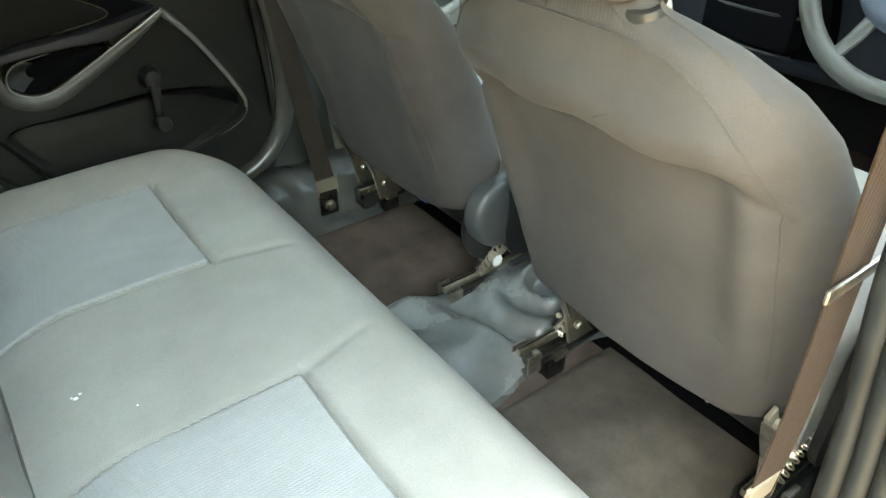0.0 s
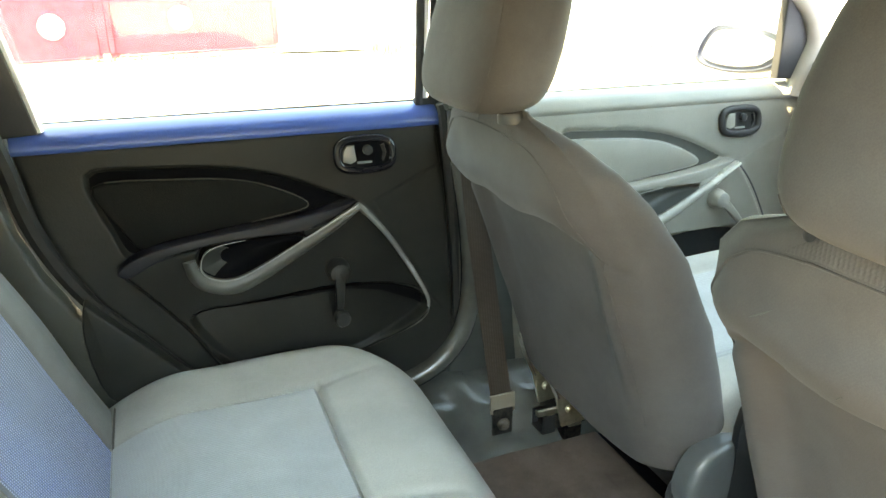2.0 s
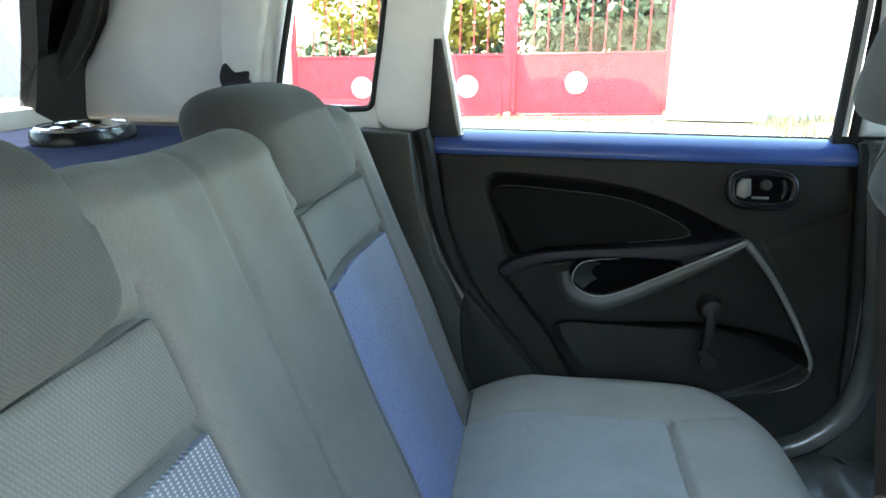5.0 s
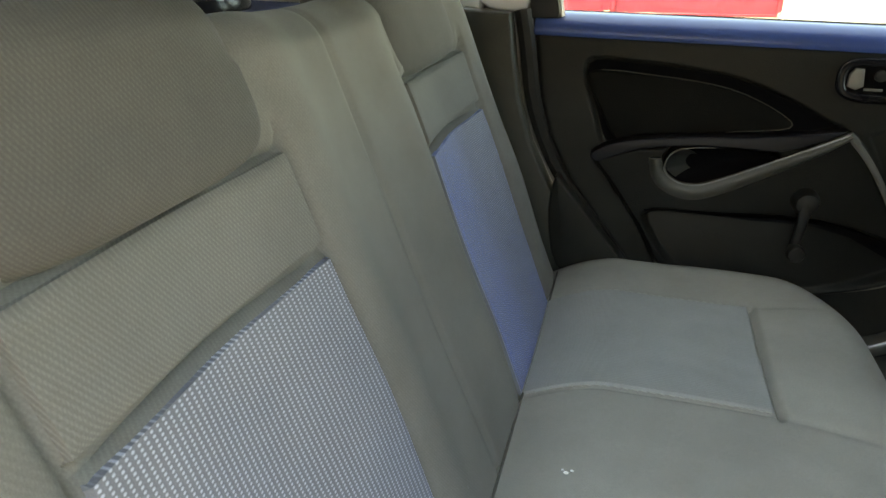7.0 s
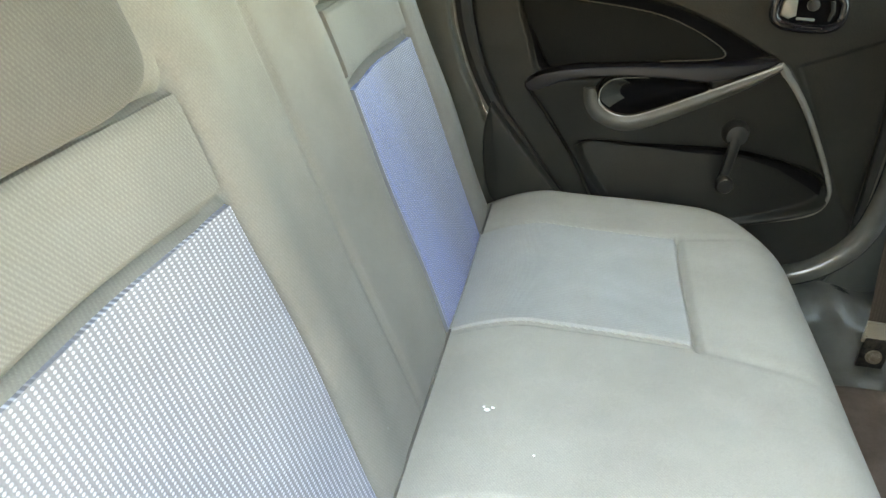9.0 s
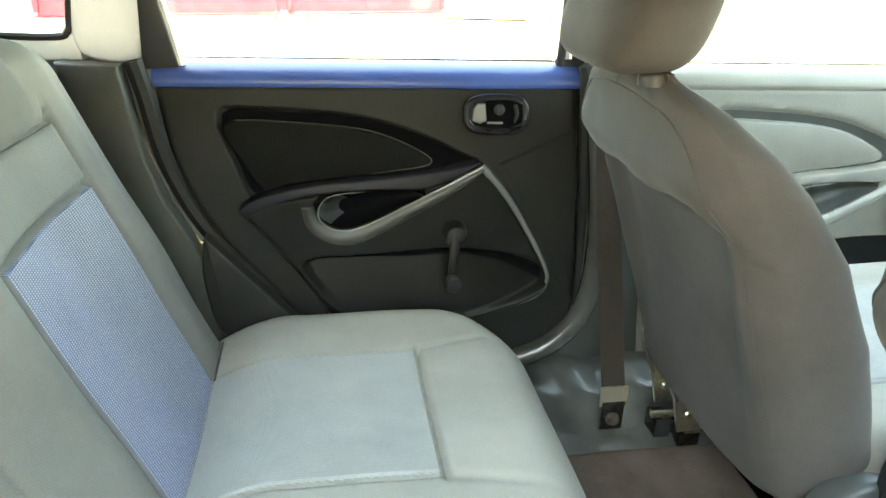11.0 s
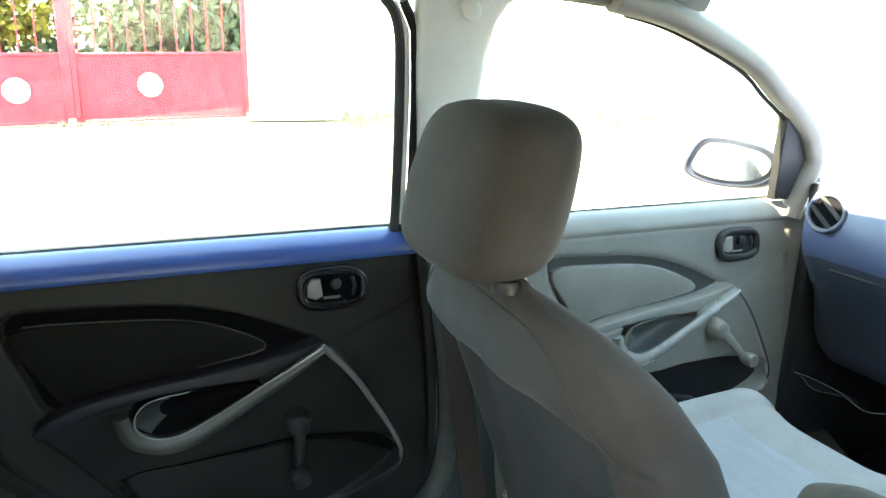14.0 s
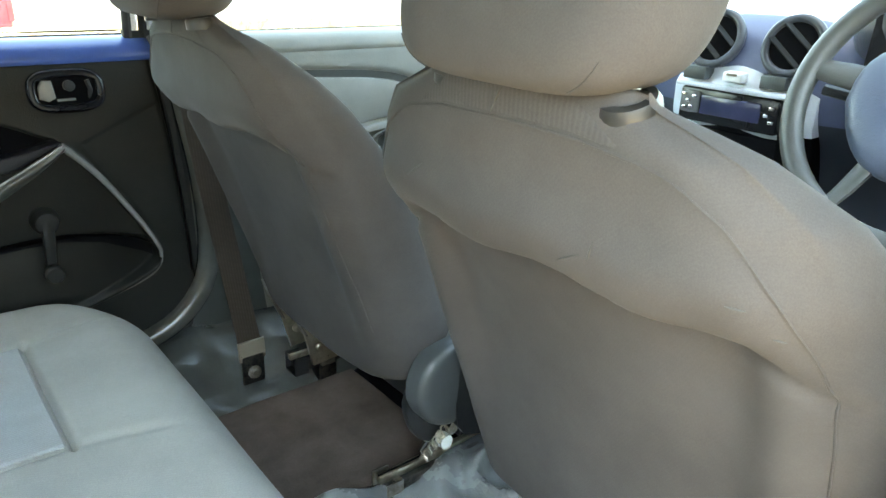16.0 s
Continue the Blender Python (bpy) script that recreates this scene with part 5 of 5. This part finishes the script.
for y0, y1, lab in ((0.775, 1.112, "brown carpet floor mat behind the passenger seat"), (0.13, 0.485, "brown-grey carpet floor mat behind the driver's seat")):
    tagged(part("floor_mat", sheet(mat_sheet(y0, y1), 60, 40, (0, 0, -0.012)), CARPET if y0 > 0.5 else CARPET_GREY), lab, "floor mat", "rear floor mats")
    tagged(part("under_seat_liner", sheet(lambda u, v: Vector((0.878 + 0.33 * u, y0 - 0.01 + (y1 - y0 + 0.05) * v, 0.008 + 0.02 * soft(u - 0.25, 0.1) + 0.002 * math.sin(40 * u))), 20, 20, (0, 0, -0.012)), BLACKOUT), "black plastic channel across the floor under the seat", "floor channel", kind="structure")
tagged(part("blue_tab", box(0.893, 0.905, 1.062, 1.096, 0.022, 0.036, 0.002), BLUETAB), "small blue plastic tab under the seat", "plastic tab")
tagged(part("paper_scrap", plate([(0.872, 0.281), (0.882, 0.272), (0.889, 0.284), (0.88, 0.291)], lambda x, y: Vector((x, y, 0.048)), (0, 0, 0.002)), PALE), "white paper scrap on the floor", "scrap")


# ---- belts ----
def lap_anchor(name_label, flipx, webbing, path, sleeve):
    b = thing("front_seat_belt", name_label, "seat belt", path[0], "front seat belts")
    w = (0.046, 0.004 * flipx, -0.004)
    part("webbing", ribbon(spline(path, 8), w, 0.0018), webbing, b, "ribbed brown webbing")
    a = Vector(path[0])
    part("sleeve", ribbon([a + Vector((0, 0, -0.01)), a + Vector((-0.001, 0, 0.03))], (0.052, 0, 0), 0.005), sleeve, b, "beige end sleeve")
    part("anchor_plate", box(a.x - 0.022, a.x + 0.022, a.y - 0.004, a.y + 0.004, a.z - 0.06, a.z + 0.0, 0.003), DARKSTEEL, b, "black steel anchor plate")
    part("anchor_bolt", puck((a.x, a.y - 0.004 * flipx, a.z - 0.035), (0, -flipx, 0), [(0.013, 0), (0.013, 0.004), (0.0085, 0.005), (0.0085, 0.011), (0.001, 0.012)], 12), STEEL, b, "round anchor bolt")
    return b


lap_anchor("brown front seat belt bolted to the sill by the pillar", 1, BELT, [(0.690, 1.150, 0.088), (0.681, 1.192, 0.25), (0.665, 1.225, 0.43), (0.655, 1.25, 0.58), (0.652, 1.30, 0.64)], BELTCAP)
near_belt = lap_anchor("brown front seat belt hanging by the open door", -1, BELT_NEAR, [(0.60, 0.07, 0.265), (0.612, 0.07, 0.40), (0.598, 0.068, 0.56), (0.573, 0.062, 0.70), (0.555, 0.05, 0.85), (0.55, 0.03, 0.98)], BELTCAP)
part("tongue", box(0.560, 0.645, 0.062, 0.067, 0.535, 0.549, 0.003), STEEL, near_belt, "bright steel belt tongue")

pillar = thing("pillar_seal", "grey ribbed rubber seal on the near door pillar", "seal", (0.6, 0.0, 0.1), kind="structure")
for k in range(5):
    line = spline([(0.612 - 0.004 * k, 0.0 - 0.021 * k, 0.06), (0.606 - 0.004 * k, 0.017 - 0.021 * k, 0.32), (0.603 - 0.004 * k, 0.043 - 0.021 * k, 0.587), (0.60 - 0.004 * k, 0.05 - 0.021 * k, 0.66), (0.594 - 0.004 * k, 0.046 - 0.016 * k, 0.85), (0.588 - 0.004 * k, 0.06 - 0.012 * k, 1.03)], 8)
    part("rib", tube(line, lambda t, k=k: 0.0125 + 0.0012 * math.sin(40 * t + k), 10), SEALGREY, pillar)

# ---- dashboard ----
def dash_profile(y):
    k = 0.075 * bell(y - MID, 0.24)
    return spline([(2.0, 0.66), (1.85, 0.725), (1.65, 0.742), (1.53 - k, 0.735), (1.46 - k, 0.70), (1.435 - k, 0.645), (1.44 - k, 0.58), (1.475 - k, 0.52), (1.50 - k, 0.46), (1.53 - k, 0.36), (1.60, 0.30), (1.8, 0.28), (2.0, 0.28)], 4)


dash = thing("dashboard", "dark plastic dashboard with round air vents", "dashboard", (1.7, MID, 0.3))
ys = [0.0, 0.012, 0.04] + [0.04 + 1.18 * i / 30 for i in range(1, 30)] + [1.22, 1.246, 1.256]
loops = []
for y in ys:
    e = min(y, 1.256 - y)
    sh = drop(e, 0.04)
    pr = dash_profile(y)
    loops.append([Vector((p[0] + sh * 0.9 * (1 if p[0] < 1.7 else 0), y, p[1] - sh * 0.6 * (1 if p[1] > 0.5 else -1))) for p in pr])
k = 26
part("top", rings([lp[:k] for lp in loops], closed=False, cap=False), DASHTOP, dash, "blue-grey upper dashboard")
part("lower_panel", rings([lp[k - 1:] + lp[:1] for lp in loops], closed=False, cap=True), DASH, dash, "black lower dashboard")


def vent(c, axis, r, mat, turn=1.0):
    v = part("air_vent", ring_tube(c, axis, r, r * 0.17, 36, 10), mat, dash, "round air vent")
    ax = Vector(axis).normalized()
    part("vent_well", puck(c, ax, [(r * 0.95, -0.004), (r * 0.95, 0.002), (0.001, 0.002)], 28), BLACKOUT, v)
    side = Vector((0, 1, 0)) - ax * ax.y
    side.normalize()
    up = ax.cross(side)
    side, up = side * 0.8 - up * 0.6 * turn, up * 0.8 + side * 0.6 * turn
    for k in (-0.34, 0.34):
        h = math.sqrt(1 - k * k) * r * 0.86
        mid = Vector(c) + ax * 0.006 + up * r * k
        part("vent_blade", ribbon([mid - side * h, mid + side * h], up * 0.006 + ax * 0.008, 0.002), WINDER, v)


vent((1.434, 1.19, 0.66), (-1, -0.15, 0.25), 0.036, BLUECASE)
vent((1.362, 0.70, 0.682), (-1, 0, 0.35), 0.044, VENTGREY)
vent((1.362, 0.566, 0.682), (-1, 0, 0.35), 0.044, VENTGREY)
vent((1.437, 0.075, 0.66), (-1, 0.15, 0.25), 0.036, VENTGREY)
console = part("console", sheet(lambda u, v: Vector((1.336 + 0.03 * abs(2 * v - 1) ** 3 + lerp(u, [0, 0.3, 0.62, 0.8, 1], [0.09, 0.035, 0.006, 0.004, 0.05]), 0.515 + 0.255 * v, 0.39 + (0.265 + 0.02 * bell(2 * v - 1, 0.4)) * u)), 24, 28, (0.04, 0, 0)), DASHLIGHT, dash, "pale blue-grey centre console")
# lower console faces blackened to paint the dark void there
console.data.materials.append(BLACKOUT)
for f in console.data.polygons:
    if f.center.z + dash.location.z < 0.54:
        f.material_index = 1
part("console_shelf", box(1.326, 1.37, 0.545, 0.742, 0.6035, 0.612, 0.003), DASHLIGHT, console)
radio = part("radio", box(1.334, 1.38, 0.556, 0.734, 0.545, 0.602, 0.004), GLOSS, dash, "car radio with bright buttons")
part("radio_face", box(1.3305, 1.3365, 0.585, 0.692, 0.560, 0.592, 0.002), DISPLAY, radio, "dark blue display")
part("cassette_panel", box(1.3295, 1.336, 0.695, 0.729, 0.560, 0.596, 0.002), SILVERY, radio)
for yy, zz in ((0.702, 0.588), (0.714, 0.580), (0.707, 0.570), (0.722, 0.590), (0.72, 0.568), (0.565, 0.588), (0.572, 0.576), (0.563, 0.566)):
    part("radio_button", box(1.325, 1.332, yy - 0.004, yy + 0.004, zz - 0.003, zz + 0.003, 0.0015), CHROME, radio)
# solid black block in place of the void's shade
part("void_shade_block", box(1.341, 1.39, 0.552, 0.738, 0.424, 0.536, 0.003), BLACKOUT, dash, "black block painted as the dark void under the radio")
part("hazard_switch", box(1.322, 1.345, 0.621, 0.655, 0.620, 0.636, 0.003), LIGHTTRIM, dash)
part("hazard_mark", box(1.3205, 1.3225, 0.629, 0.647, 0.630, 0.634, 0.0005), BELTCAP, dash)
for yy in (0.553, 0.692):
    part("console_button", box(1.332, 1.36, yy, yy + 0.042, 0.616, 0.637, 0.002), COVERGREY, dash)
for zz in (0.488, 0.417):
    part("slot_trim", tube([Vector((1.352, 0.548, zz)), Vector((1.338, 0.60, zz)), Vector((1.336, 0.645, zz)), Vector((1.338, 0.69, zz)), Vector((1.352, 0.742, zz))], 0.003, 8), DARK, dash, "thin grey trim of the open slot")
part("grille", sheet(lambda u, v: Vector((1.75 + 0.16 * u, 0.9 + 0.3 * v, 0.742 - 0.03 * u)), 6, 6, (0, 0, -0.004)), DARK, dash)
part("glovebox_line", ribbon([Vector((1.457, 0.82, 0.545)), Vector((1.457, 1.18, 0.545))], (0.004, 0, 0.004), 0.004), DARK, dash)
part("tunnel_console", box(1.0, 1.42, 0.56, 0.71, 0.0, 0.22, 0.03, 3), DASH, dash, "dark centre tunnel console")
hood = part("instrument_hood", pillow((1.46, 0.315, 0.72), (0.13, 0.19, 0.075), 3.0, 32, 18), DASH, dash, "hood over the instruments")
part("instrument_face", sheet(lambda u, v: Vector((1.338 + 0.01 * u, 0.18 + 0.27 * v, 0.665 + 0.09 * u)), 4, 4, (0.004, 0, 0)), GLOSS, hood)
wire = spline([(1.50, 1.0, 0.31), (1.46, 1.05, 0.295), (1.455, 1.10, 0.305), (1.45, 1.16, 0.292), (1.462, 1.2, 0.30), (1.45, 1.21, 0.31), (1.455, 1.15, 0.312), (1.47, 1.08, 0.30)], 6)
tagged(part("loose_wire", tube(wire, 0.0007, 6), COVERGREY), "thin white wire hanging under the dashboard", "cable")

wheel = thing("steering_wheel", "grey steering wheel with a large padded hub", "steering wheel", (1.2, 0.318, 0.64))
AX = Vector((-0.90, 0, 0.43)).normalized()
WC = Vector((1.235, 0.305, 0.64))
part("rim", ring_tube(WC, AX, 0.178, 0.0155, 56, 12), WHEELSKIN, wheel)
wu = AX.cross(Vector((0, 1, 0))).normalized()
if wu.z < 0:
    wu = -wu
part("hub_pad", pillow((0, 0, 0), (0.032, 0.115, 0.09), 3.2, 32, 18, lambda p: WC + AX * (0.012 + p.x) * 1.0 - AX * 0.02 + Vector((0, 1, 0)) * p.y * (1 - 0.25 * max(0, -p.z / 0.08)) + wu * (p.z - 0.012)), HUBBLUE, wheel, "padded blue-grey hub")
for sg in (-1, 1):
    part("spoke", tube([WC + Vector((0, sg * 0.07, 0)) + wu * 0.02 - AX * 0.012, WC + Vector((0, sg * 0.13, 0)) + wu * 0.028 - AX * 0.01, WC + Vector((0, sg * 0.172, 0)) + wu * 0.03], lambda t: 0.024 - 0.008 * t, 10, 0.5), WHEELSKIN, wheel)
    part("spoke", tube([WC + Vector((0, sg * 0.05, 0)) - wu * 0.06 - AX * 0.012, WC + Vector((0, sg * 0.075, 0)) - wu * 0.12 - AX * 0.01, WC + Vector((0, sg * 0.088, 0)) - wu * 0.154], lambda t: 0.02 - 0.006 * t, 10, 0.5), WHEELSKIN, wheel)
part("column", tube([WC - AX * 0.02, WC - AX * 0.28], lambda t: 0.05 + 0.012 * t, 16), DASH, wheel, "steering column shroud")
part("stalk", tube([WC - AX * 0.06, WC - AX * 0.06 + Vector((0, 0.17, 0.02))], 0.008, 8), DARK, wheel)

# plates added to stop sun slipping past the dashboard's ends
for y, lab in ((1.262, "black plate added to block sun beside the passenger's footwell"), (-0.03, "black plate added to block sun beside the driver's footwell")):
    tagged(part("footwell_sun_block", box(1.50, 2.0, y, y + 0.03, -0.01, 0.70, 0.008), DARK), lab, "side trim", kind="structure")
# black sheets added so that the front footwells stay dark
for y0, y1 in ((0.76, 1.25), (0.02, 0.5)):
    tagged(part("footwell_dark_sheet", sheet(lambda u, v: Vector((1.22 + 0.72 * u, y0 + (y1 - y0) * v, 0.012 + 0.10 * max(0, u - 0.6) ** 2 + 0.003 * noise.noise(Vector((u * 9, v * 6, y0))))), 20, 20, (0, 0, -0.01)), DASH), "black sheet added to darken the front footwell", "floor mat", "front floor mats")

# door mirror
mir = thing("door_mirror", "dark blue door mirror outside the front window", "mirror", (1.52, 1.40, 0.66))
mo = [(0.0, 0.02), (0.02, 0.085), (0.06, 0.105), (0.16, 0.095), (0.20, 0.07), (0.195, 0.03), (0.15, 0.0), (0.06, -0.005)]
mo = [tuple(p) for p in spline(mo, 5, True)]


def mirror_place(u, v):
    return Vector((1.462 + 0.42 * u, 1.609 - 0.99 * u, 0.66 + v))


case = []
for k, (sc, back) in enumerate(((0.92, -0.002), (0.97, -0.012), (1.06, -0.006), (1.14, 0.02), (1.12, 0.06), (0.98, 0.1), (0.65, 0.125), (0.2, 0.13))):
    case.append([mirror_place(0.1 + (u - 0.1) * sc, 0.05 + (v - 0.05) * sc) + Vector((0.92, 0.39, 0)) * back for u, v in mo])
part("case", rings(case), BLUECASE, mir, "dark blue plastic case")
part("reflector", plate([(0.1 + (u - 0.1) * 0.83, 0.05 + (v - 0.05) * 0.76) for u, v in mo], lambda u, v: mirror_place(u, v) - Vector((0.92, 0.39, 0)) * 0.011, (0.006, 0.003, 0)), MIRROR, mir, "mirror glass", smooth=False)
part("arm", tube([Vector((1.57, 1.45, 0.69)), Vector((1.585, 1.41, 0.68)), Vector((1.59, 1.35, 0.675))], 0.026, 10), BLUECASE, mir)
part("sail_panel", plate([(1.438, 0.66), (1.55, 0.656), (1.525, 0.70), (1.475, 0.77), (1.43, 0.835), (1.400, 0.845)], lambda x, z: Vector((x, side_y(z) - 0.004, z)), (0, 0.02, 0), 0.004), DARK, mir, "black triangular mirror foot")
tagged(part("belt_anchor_cap", puck((0.668, side_y(1.0) - 0.012, 1.0), (0, -1, 0.2), [(0.016, 0), (0.016, 0.006), (0.012, 0.009), (0.001, 0.009)], 24), LIGHTTRIM), "round pale cap on the door pillar", "cap")
# sun visor edge and grab handle at the roof
visor = thing("sun_visor", "pale sun visor folded against the roof", "sun visor", (1.1, 0.94, 1.06))
part("flap", pillow((1.07, 0.93, 1.062), (0.075, 0.19, 0.010), 4, 32, 10, lambda p: Vector((p.x, p.y, p.z - 0.15 * p.x))), PILLARTRIM, visor)
part("pivot", tube([Vector((1.10, 1.10, 1.06)), Vector((1.12, 1.16, 1.05)), Vector((1.13, 1.2, 1.045))], 0.006, 8), DARK, visor)

# ---- the yard outside ----
def ground(u, v):
    a, r = 2 * math.pi * u, 400 * v ** 3
    x, y = 0.7 + r * math.cos(a), 0.6 + r * math.sin(a)
    h = 0.03 * noise.noise(Vector((x * 0.5, y * 0.5, 0))) if r > 3 else 0
    return Vector((x, y, -0.34 + h - 0.016 * max(-30, min(0, x - 2.5)) * -1 * (1 if y > 6 else 0) - 0.14 * soft(y - 9, 5)))


bm = bmesh.new()
ringsv = []
for j in range(1, 49):
    ringsv.append([bm.verts.new(ground(i / 96, j / 48)) for i in range(96)])
c0 = bm.verts.new(ground(0, 0))
for i in range(96):
    bm.faces.new((c0, ringsv[0][i], ringsv[0][(i + 1) % 96]))
for a, b in zip(ringsv, ringsv[1:]):
    for i in range(96):
        bm.faces.new((a[i], a[(i + 1) % 96], b[(i + 1) % 96], b[i]))
tagged(part("ground", bm, DIRT), "pale dry sunlit ground", "ground", kind="structure")

# unseen wall, added to block low light on the near side
tagged(part("light_block_wall", box(-14.0, 14.0, -3.9, -3.6, -0.6, 2.3, 0.02), DARKWALL), "plain brown-grey wall, unseen, added to block near side light", "wall", kind="structure")
GY = 14.5
SLOPE = 0.030
gate = thing("gate", "red steel gate with white discs and upright bars", "gate", (2.45, GY, -0.3))


def gz(x, z):
    return z + SLOPE * (x - 2.45)


def gbox(x0, x1, y0, y1, z0, z1):
    bm = box(x0, x1, y0, y1, z0, z1, 0.01, 1)
    for v in bm.verts:
        v.co.z = gz(v.co.x, v.co.z)
    return bm


for x0, x1 in ((-0.50, 2.44), (-4.9, -0.62)):
    leaf = part("leaf", gbox(x0, x1, GY - 0.02, GY + 0.02, -0.36, 0.79), GATERED, gate, "red sheet steel leaf")
    part("rail", gbox(x0, x1, GY - 0.045, GY - 0.02, 0.76, 0.82), GATERED, leaf)
    part("rail", gbox(x0, x1, GY - 0.045, GY - 0.02, -0.385, -0.335), GATERED, leaf)
    part("rail", gbox(x0, x1, GY - 0.03, GY + 0.03, 2.05, 2.11), GATERED, leaf)
    for k in range(int((x1 - x0) / 0.27)):
        xx = x0 + 0.14 + 0.27 * k
        part("bar", tube([Vector((xx, GY, gz(xx, 0.8))), Vector((xx, GY, gz(xx, 2.2)))], 0.012, 6), GATERED, leaf)
for xx in (-0.66, -0.5, -4.95, 2.40):
    part("stile", gbox(xx, xx + (0.165 if xx == -0.66 else 0.10), GY - 0.05, GY + 0.05, -0.3, 2.25), GATERED, gate)
for xx, zz in ((0.76, 0.22), (-1.36, 0.17), (-3.5, 0.17)):
    part("disc", puck((xx, GY - 0.02, gz(xx, zz + 0.03)), (0, -1, 0), [(0.21, 0), (0.21, 0.012), (0.20, 0.016), (0.001, 0.016)], 32), GATEWHITE, gate, "white painted disc")
tagged(part("gate_pier", box(2.50, 4.3, GY - 0.25, GY + 0.25, -0.45, 3.2, 0.02), PLASTER), "white plastered gate pier", "pier")
tagged(part("gate_pier", box(-6.6, -5.0, GY - 0.25, GY + 0.25, -0.75, 3.2, 0.02), PLASTER), "white plastered gate pier", "pier")
tagged(part("compound_wall", box(4.3, 40, GY + 0.4, GY + 0.65, -0.6, 1.25, 0.02), PLASTER), "pale plastered compound wall", "wall", kind="structure")
tagged(part("compound_wall", box(-40, -6.6, GY - 0.1, GY + 0.15, -1.2, 2.4, 0.02), PLASTER), "pale plastered compound wall", "wall", kind="structure")


def foliage(name, centres, count, size, mat, label, seed, trunk=None):
    rng = random.Random(seed)
    t = thing(name, label, "tree", (centres[0][0], centres[0][1], -0.4))
    if trunk:
        for path, r in trunk:
            part("trunk", tube(spline(path, 6), lambda q, r=r: r * (1 - 0.6 * q), 8), BARK, t)
    verts, faces = [], []
    for _ in range(count):
        cx, cy, cz, rx, ry, rz = centres[rng.randrange(len(centres))]
        d = Vector((rng.gauss(0, 1), rng.gauss(0, 1), rng.gauss(0, 1))).normalized() * rng.uniform(0.55, 1.0) ** 0.6
        p = Vector((cx + d.x * rx, cy + d.y * ry, cz + d.z * rz))
        a = Vector((rng.gauss(0, 1), rng.gauss(0, 1), rng.gauss(-0.4, 0.7))).normalized()
        s = a.cross(Vector((rng.gauss(0, 1), rng.gauss(0, 1), rng.gauss(0, 1)))).normalized()
        l, w = size * rng.uniform(0.6, 1.3), size * rng.uniform(0.2, 0.35)
        k = len(verts)
        verts += [p, p + a * l * 0.5 + s * w, p + a * l, p + a * l * 0.5 - s * w]
        faces.append((k, k + 1, k + 2, k + 3))
    me = bpy.data.meshes.new("crown")
    me.from_pydata(verts, [], faces)
    me.materials.append(mat)
    ob = new("crown", me)
    ob.parent = t
    me.transform(Matrix.Translation(-t.location))
    return t


foliage("tree", [(1.6, 17.0, 2.2, 1.3, 1.0, 1.1), (0.6, 17.6, 1.5, 1.0, 0.9, 0.8), (2.3, 17.4, 1.3, 0.8, 0.8, 0.7), (1.2, 17.5, 3.4, 1.4, 1.2, 1.0)], 5200, 0.26, LEAF, "leafy green tree behind the gate", 3,
        [([(1.3, 17.4, -0.5), (1.35, 17.4, 0.8), (1.2, 17.5, 2.2), (1.3, 17.5, 3.6)], 0.14), ([(1.33, 17.4, 0.9), (0.9, 17.5, 1.5), (0.5, 17.6, 1.9)], 0.06)])
foliage("tree", [(-3.0, 18.5, 1.6, 1.5, 1.2, 1.0), (-1.6, 19.0, 2.2, 1.2, 1.0, 1.3), (-4.6, 19.0, 2.2, 1.4, 1.2, 1.4), (-2.6, 19.5, 3.4, 2.2, 1.2, 1.2)], 5200, 0.24, LEAF_GOLD, "yellow-green tree behind the gate", 5,
        [([(-2.8, 19.0, -0.6), (-2.7, 19.0, 1.0), (-2.5, 19.1, 2.8), (-2.6, 19.2, 4.2)], 0.16), ([(-2.7, 19.0, 1.1), (-3.6, 18.8, 1.8), (-4.3, 18.9, 2.6)], 0.07)])
foliage("bush", [(-0.6, 20.0, 0.6, 2.4, 1.0, 1.1), (2.0, 20.0, 0.5, 2.0, 1.0, 1.0), (-4.5, 20.5, 0.5, 2.4, 1.0, 1.1)], 4200, 0.3, LEAF, "green bushes behind the gate", 8)

rng = random.Random(4)
verts, faces = [], []
for _ in range(9000):
    r = rng.random()
    if r < 0.035:
        x, y = rng.uniform(-1.0, 2.6), GY - rng.uniform(0.05, 0.35)
        h = rng.uniform(0.04, 0.16)
    else:
        x = rng.uniform(4.0, 16.0)
        y = GY + 0.3 - abs(rng.gauss(0, 1.6))
        h = rng.uniform(0.06, 0.34)
    z = ground(0, 0).z - 0.17
    a = rng.uniform(0, 6.28)
    lean = Vector((rng.gauss(0, 0.3), rng.gauss(0, 0.3), 1)) * h
    w = Vector((math.cos(a), math.sin(a), 0)) * 0.012
    k = len(verts)
    p = Vector((x, y, z))
    verts += [p - w, p + w, p + lean]
    faces.append((k, k + 1, k + 2))
me = bpy.data.meshes.new("dry_grass")
me.from_pydata(verts, [], faces)
me.materials.append(DRYGRASS)
tagged(new("dry_grass", me), "dry yellow grass along the wall and gate", "grass", kind="stuff")
for k in range(16):
    x, y, r = rng.uniform(5.0, 13.0), GY - 0.2 - abs(rng.gauss(0, 0.9)), rng.uniform(0.08, 0.28)
    bm = pillow((0, 0, 0), (r, r * rng.uniform(0.6, 1), r * rng.uniform(0.4, 0.7)), 2.6, 10, 7, lambda p: p * (1 + 0.35 * noise.noise(p * 6 + Vector((k, 0, 0)))) + Vector((x, y, -0.47)))
    tagged(part("rubble_stone", bm, STONE), "grey rubble stone in the dry grass", "stone", "rubble")
